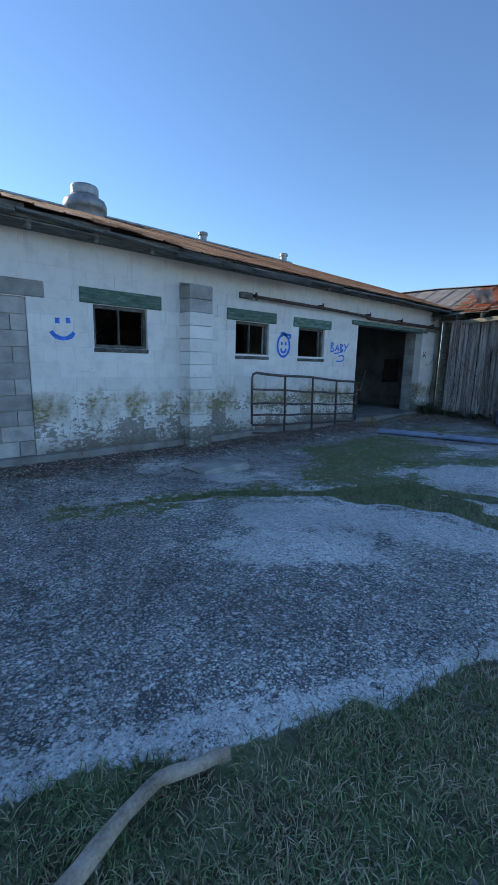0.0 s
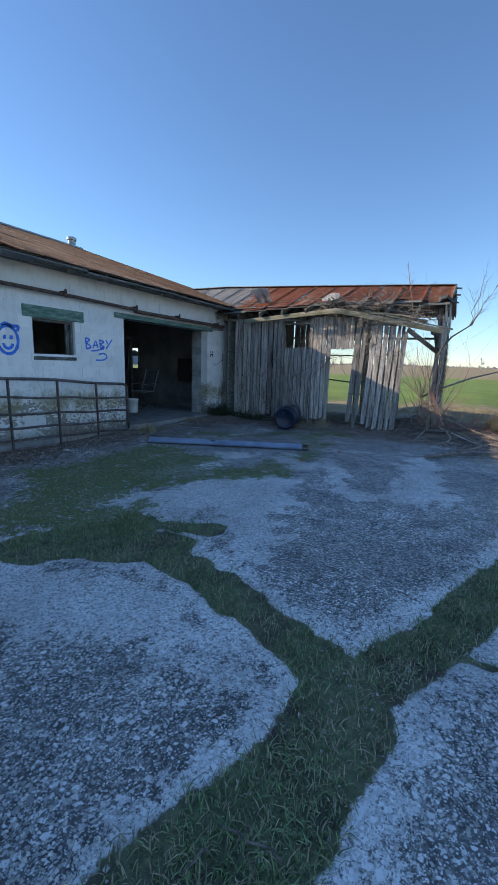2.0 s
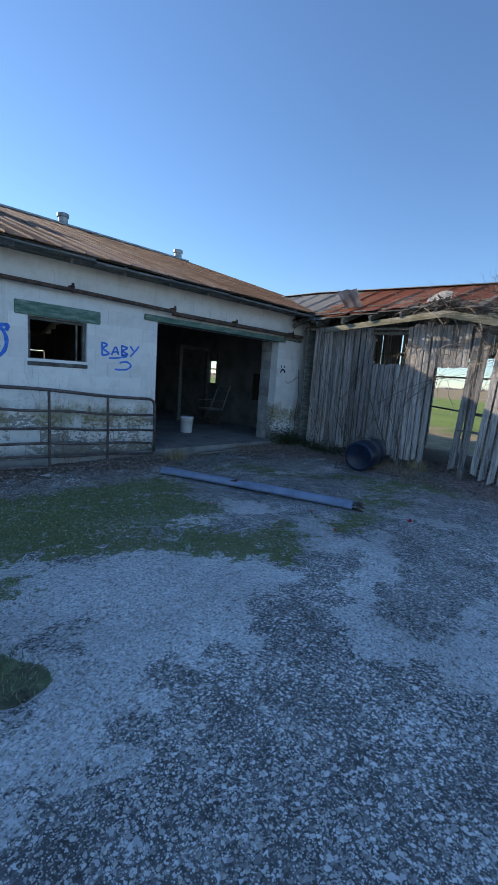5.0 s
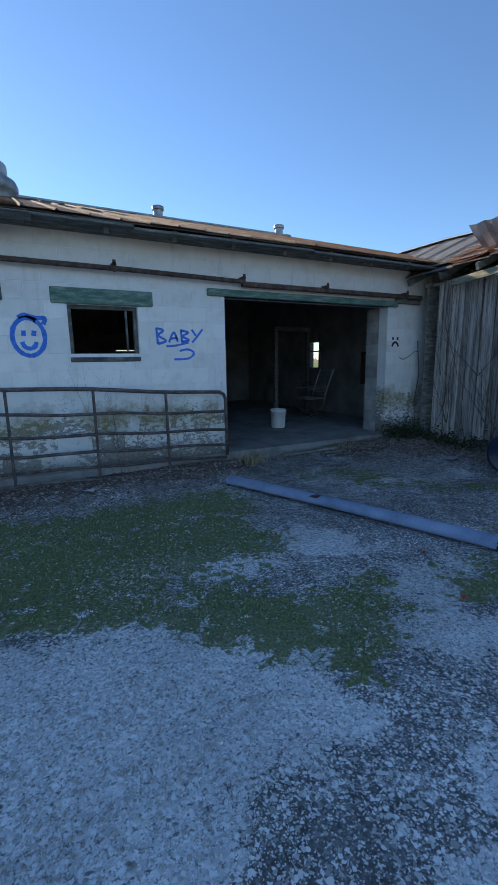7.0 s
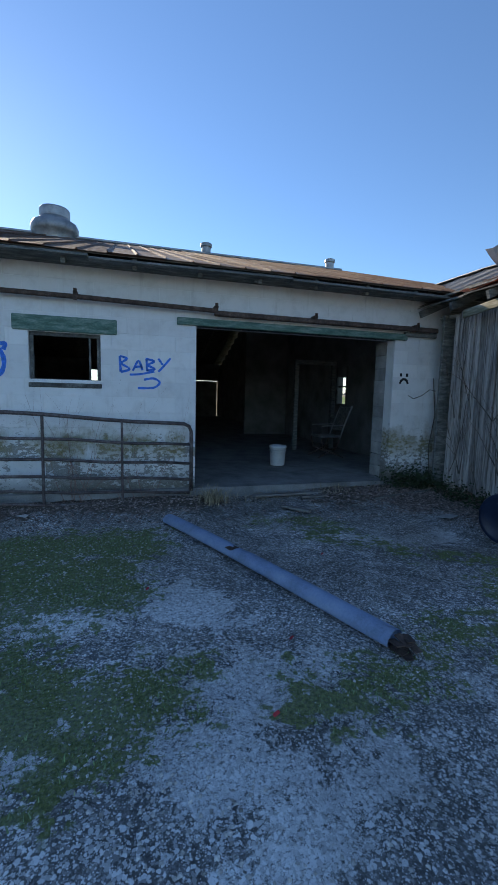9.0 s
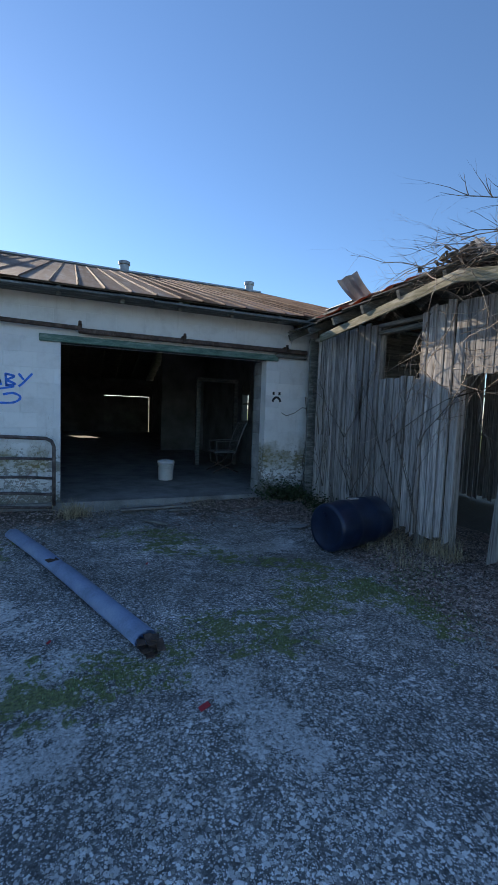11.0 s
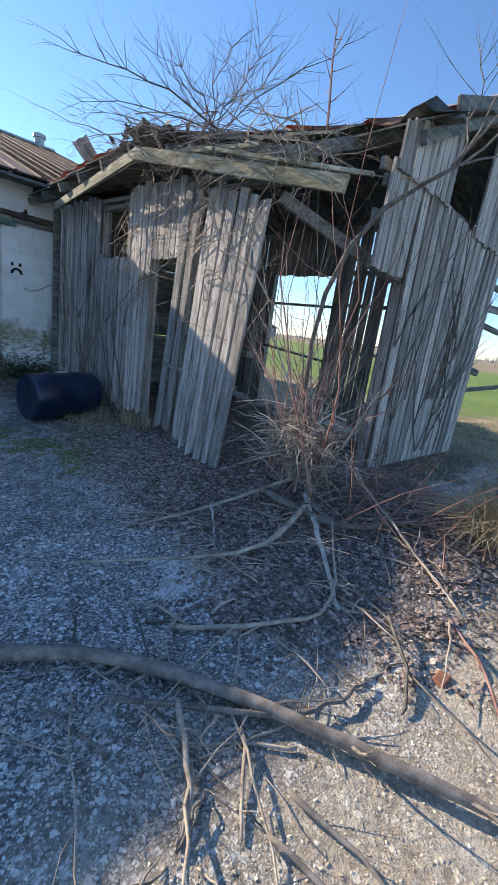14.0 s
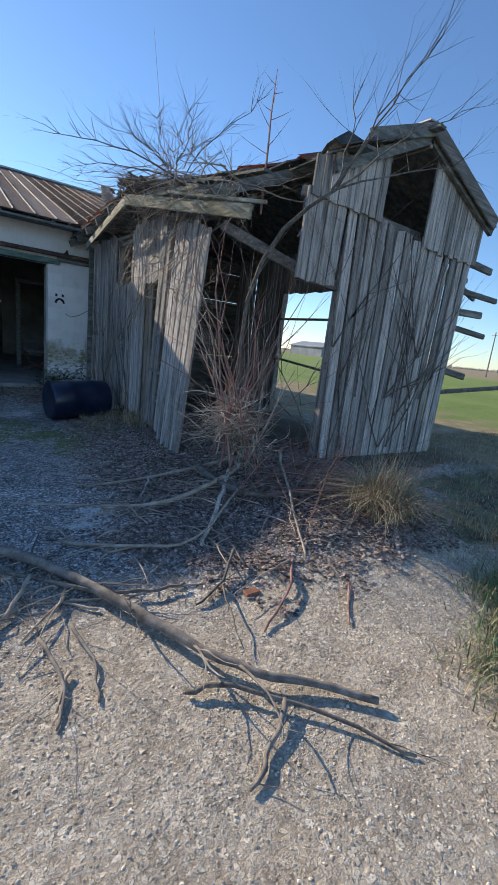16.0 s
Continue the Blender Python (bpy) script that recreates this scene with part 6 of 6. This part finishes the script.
def scatter(name, count, region, want, size, material, label, category, flat, seed):
    """Small stones or leaves as one mesh of simple solids."""
    r = np.random.RandomState(seed)
    x, y = r.uniform(region[0], region[1], count), r.uniform(region[2], region[3], count)
    keep = r.uniform(0, 1, count) < want(x[None], y[None])[0]
    x, y = x[keep], y[keep]
    n = len(x)
    z = ground_height(x[None], y[None])[0]
    s = size[0] + (size[1] - size[0]) * r.uniform(0, 1, n) ** 2.5
    a = r.uniform(0, 6.28, n)
    base = np.array([(1, 0, 0), (0.2, 1, 0), (-1, 0.1, 0), (-0.1, -1, 0), (0, 0, 1), (0, 0, -1)], float)
    P = base[None] * (1 + r.uniform(-0.35, 0.35, (n, 6, 1))) * s[:, None, None]
    P[:, :, 2] *= flat
    tilt = r.uniform(-0.5, 0.5, (n, 2))
    P[:, :, 2] += P[:, :, 0] * tilt[:, :1] + P[:, :, 1] * tilt[:, 1:]
    ca, sa = np.cos(a)[:, None], np.sin(a)[:, None]
    V = np.stack([P[:, :, 0] * ca - P[:, :, 1] * sa + x[:, None], P[:, :, 0] * sa + P[:, :, 1] * ca + y[:, None], P[:, :, 2] + z[:, None] + s[:, None] * flat * 0.35], -1).reshape(-1, 3)
    f = np.array([(0, 1, 4), (1, 2, 4), (2, 3, 4), (3, 0, 4), (1, 0, 5), (2, 1, 5), (3, 2, 5), (0, 3, 5)])
    F = ((np.arange(n) * 6)[:, None, None] + f[None]).reshape(-1, 3)
    me = bpy.data.meshes.new(name)
    me.from_pydata(V.tolist(), [], F.tolist())
    me.materials.append(material)
    return tagged(new(name, me), label, category, kind="stuff")


scatter("gravel", 260000, (-0.6, 13.0, -1.5, 4.6), lambda x, y: np.clip(0.35 + 0.6 * waves(x, y, 2.5, 61), 0.05, 1) * (1 - 0.8 * layers(x, y)[0]) * (1 - layers(x, y)[6]), (0.003, 0.012), M_STONE, "loose pale gravel and shell bits on the concrete", "gravel", 0.45, 8)
# stones over the sunlit mask, coloured as if warmed by the sun
scatter("sunny_gravel", 90000, (8.0, 13.4, -3.6, -0.7), lambda x, y: np.clip(layers(x, y)[6] * (0.55 + 0.45 * waves(x, y, 3, 67)), 0, 1) * (1 - layers(x, y)[0]), (0.002, 0.008), M_SUNLIT_STONE, "loose gravel and grit on the sunny concrete, sunlight in its tan colour", "gravel", 0.38, 18)
scatter("dead_leaves", 170000, (10.8, 13.6, -1.9, 5.3), lambda x, y: np.clip(layers(x, y)[3] * 0.8, 0, 1), (0.008, 0.026), M_LEAF, "brown dead leaves and bark bits drifted by the shed", "leaves", 0.18, 9)
scatter("wall_litter", 22000, (0.6, 12.4, 4.2, 5.55), lambda x, y: np.clip(0.08 + layers(x, y)[3], 0, 1), (0.01, 0.03), M_LEAF, "dead leaves and crumbs along the foot of the wall", "leaves", 0.3, 10)

def ivy(name, at, spread_, high, count, label, seed):
    """Low leafy cover: small leaves at all angles over a patch of ground."""
    r = random.Random(seed)
    bm = bmesh.new()
    for _ in range(count):
        x, y = at[0] + r.gauss(0, spread_[0]), min(at[1] + r.gauss(0, spread_[1]), WALL_Y - 0.03)
        p = Vector((x, y, ground_at(x, y) + abs(r.gauss(0, high))))
        d, u = Vector((r.gauss(0, 1), r.gauss(0, 1), r.gauss(0, 0.5))).normalized(), Vector((r.gauss(0, 1), r.gauss(0, 1), 1)).normalized()
        q = d.cross(u).normalized()
        L = r.uniform(0.012, 0.03)
        bm.faces.new([bm.verts.new(v) for v in (p, p + d * L + q * L * 0.6, p + d * L * 2.2, p + d * L - q * L * 0.6)])
    return tagged(part(name, bm, M_IVY), label, "weeds", kind="stuff")


ivy("ground_ivy", (11.9, 5.35), (0.28, 0.14), 0.14, 1600, "dark green weeds in the corner by the block pier", 1)
ivy("ground_ivy", (12.1, 4.6), (0.12, 0.4), 0.12, 900, "dark green weeds along the shed wall", 2)

# ---- distance ----
def far_tree(x, y, h, seed):
    r = random.Random(seed)
    t = thing("bare_tree", "distant bare winter tree at the edge of the field", "tree", "bare trees on the horizon", at=(0, 0, 0))
    z = ground_at(x, y)
    pts = [Vector((x, y, z - 0.3)), Vector((x + r.gauss(0, 0.1), y, z + h * 0.25)), Vector((x + r.gauss(0, 0.2), y, z + h * 0.55)), Vector((x + r.gauss(0, 0.3), y, z + h * 0.95))]
    part("trunk", tube(bmesh.new(), pts, [h * 0.025, h * 0.02, h * 0.013, h * 0.004], 6), M_FARTREE, t)
    bm = bmesh.new()
    for k in range(16):
        f = r.uniform(0.25, 0.9)
        p = pts[0].lerp(pts[3], f)
        limb(bm, p, (r.gauss(0, 1), r.gauss(0, 1), 0.9), h * 0.42 * (1.15 - f), h * 0.008, 2, 0.6, 4, 0.15, 0.1, 3, r)
    part("crown", bm, M_FARTREE, t)
    return t


for x, y, h, seed in ((100, -8.4, 7.5, 1), (100, -15.8, 4.8, 2), (180, 8, 6, 3), (190, -4, 6, 4), (210, 22, 6, 5), (170, -45, 7, 6), (150, 40, 5, 7)):
    far_tree(x, y, h, seed)
for x, y, h, tilt in ((100, -6.4, 8.2, 0.5), (120, 53, 11, 0), (150, 33.5, 5.5, 0), (165, 31, 5.5, 0), (230, -46, 9, 0)):
    p = thing("utility_pole", "distant leaning wooden utility pole in the field", "pole", "utility poles along the field")
    z = ground_at(x, y)
    part("post", tube(bmesh.new(), [(x, y, z - 0.5), (x, y - tilt, z + h)], [0.17, 0.12], 8), M_FARTREE, p)
    part("crossarm", beam(bmesh.new(), (x, y - tilt - 0.9, z + h - 0.7), (x, y - tilt + 0.9, z + h - 0.7), 0.12, 0.12), M_FARTREE, p)
pl = thing("fence_pole", "long thin weathered pole sticking out from the shed", "pole")
part("pole", tube(bmesh.new(), [(14.0, 0.35, 0.82), (15.6, -0.05, 1.02), (17.4, -0.75, 1.3), (19.0, -1.55, 1.52)], [0.03, 0.03, 0.027, 0.02], 7), M_BARK, pl)
fb = thing("farm_building", "distant low grey metal farm building across the field", "building")
zb = ground_at(124, 120)
part("wall", box(bmesh.new(), (118, 112, zb - 1), (130, 130, zb + 3.2)), M_FARWALL, fb)
bm = bmesh.new()
beam(bm, (117.5, 121, zb + 3.3), (124, 121, zb + 5.2), 19, 0.2, bevel=0)
beam(bm, (130.5, 121, zb + 3.3), (124, 121, zb + 5.2), 19, 0.2, bevel=0)
part("roof", bm, M_FARWALL, fb)
hr = random.Random(8)
bm = bmesh.new()
for k in range(700):
    a = radians(hr.uniform(-75, 75))
    d = hr.uniform(380, 460)
    x, y = 7 + d * math.cos(a), d * math.sin(a)
    h = hr.uniform(0.8, 2.6) * (1.8 if hr.random() < 0.06 else 1)
    z = ground_at(x, y)
    for s in range(5):
        bx, by = x + hr.gauss(0, 3), y + hr.gauss(0, 4)
        tube(bm, [(bx, by, z - 1), (bx + hr.gauss(0, 0.5), by + hr.gauss(0, 0.5), z + h * hr.uniform(0.5, 1))], [0.9, 0.1], 3, cap=False)
tagged(part("far_woods", bm, M_FARTREE), "thin line of bare woods on the horizon", "woods", kind="stuff")

# ---- blocks of the barn wall, last ----
def block_mesh(w, h, material):
    """The face of one concrete block, with rounded arrises."""
    bm = box(bmesh.new(), (0, 0, 0), (w, 0.06, h))
    front = [e for e in bm.edges if all(v.co.y < 0.01 for v in e.verts)]
    bmesh.ops.bevel(bm, geom=front, offset=0.0025, segments=1, affect="EDGES")
    return mesh_of("block", bm, material)


COURSE, LONG = 0.2, 0.4
cache = {}
near, rest = [], []
for k in range(-1, 15):
    z0, z1 = k * COURSE, min((k + 1) * COURSE, WALL_TOP)
    off = 0.0 if k % 2 else 0.2
    holes = sorted([(h[0], h[1]) for h in OPEN if h[2] < z1 - 0.06 and h[3] > z0 + 0.06])
    runs, x = [], X0
    for a, b in holes:
        runs.append((x, a))
        x = b
    runs.append((x, X1))
    for a, b in runs:
        x = a
        nxt = math.ceil((a - off) / LONG + 0.15) * LONG + off
        while x < b - 0.01:
            e = min(nxt, b)
            if b - e < 0.06:
                e = b
            (near if 1.4 <= x and z0 >= -0.01 and z0 < 2.15 else rest).append((x, e, z0, z1))
            x, nxt = e, e + LONG if e == nxt else e + LONG
for i, (a, b, lo, hi) in enumerate(near + rest):
    key = (round(b - a - 0.003, 3), round(hi - lo - 0.003, 3))
    if key not in cache:
        cache[key] = block_mesh(key[0], key[1], M_BLOCK)
near.sort(key=lambda q: (q[2], q[0]))
joined = bmesh.new()
for i, (a, b, lo, hi) in enumerate(near[:300] + near[300:] + rest):
    key = (round(b - a - 0.003, 3), round(hi - lo - 0.003, 3))
    m = Matrix.Translation((a + 0.0015, WALL_Y + rng.uniform(-0.0015, 0.0015), lo + 0.0015))
    if i < 300:
        piece("block", cache[key], wall_front, m)
    else:
        n0 = len(joined.verts)
        joined.from_mesh(cache[key])
        joined.verts.ensure_lookup_table()
        for v in joined.verts[n0:]:
            v.co = m @ v.co
ob = part("upper_blocks", joined, M_BLOCK, wall_front)
tagged(ob, kind="stuff")
for k in range(11):
    for x0, x1 in (((0.45, 0.85), (0.85, 1.25), (1.25, 1.44)) if k % 2 else ((0.45, 0.65), (0.65, 1.05), (1.05, 1.44))):
        w = x1 - x0 - 0.008
        key = ("bare", round(w, 2))
        if key not in cache:
            cache[key] = block_mesh(round(w, 2), 0.192, M_BARE)
        piece("block", cache[key], infill, Matrix.Translation((x0 + 0.004, WALL_Y + 0.02 + rng.uniform(0, 0.003), k * 0.2 + 0.004 - 0.02)))
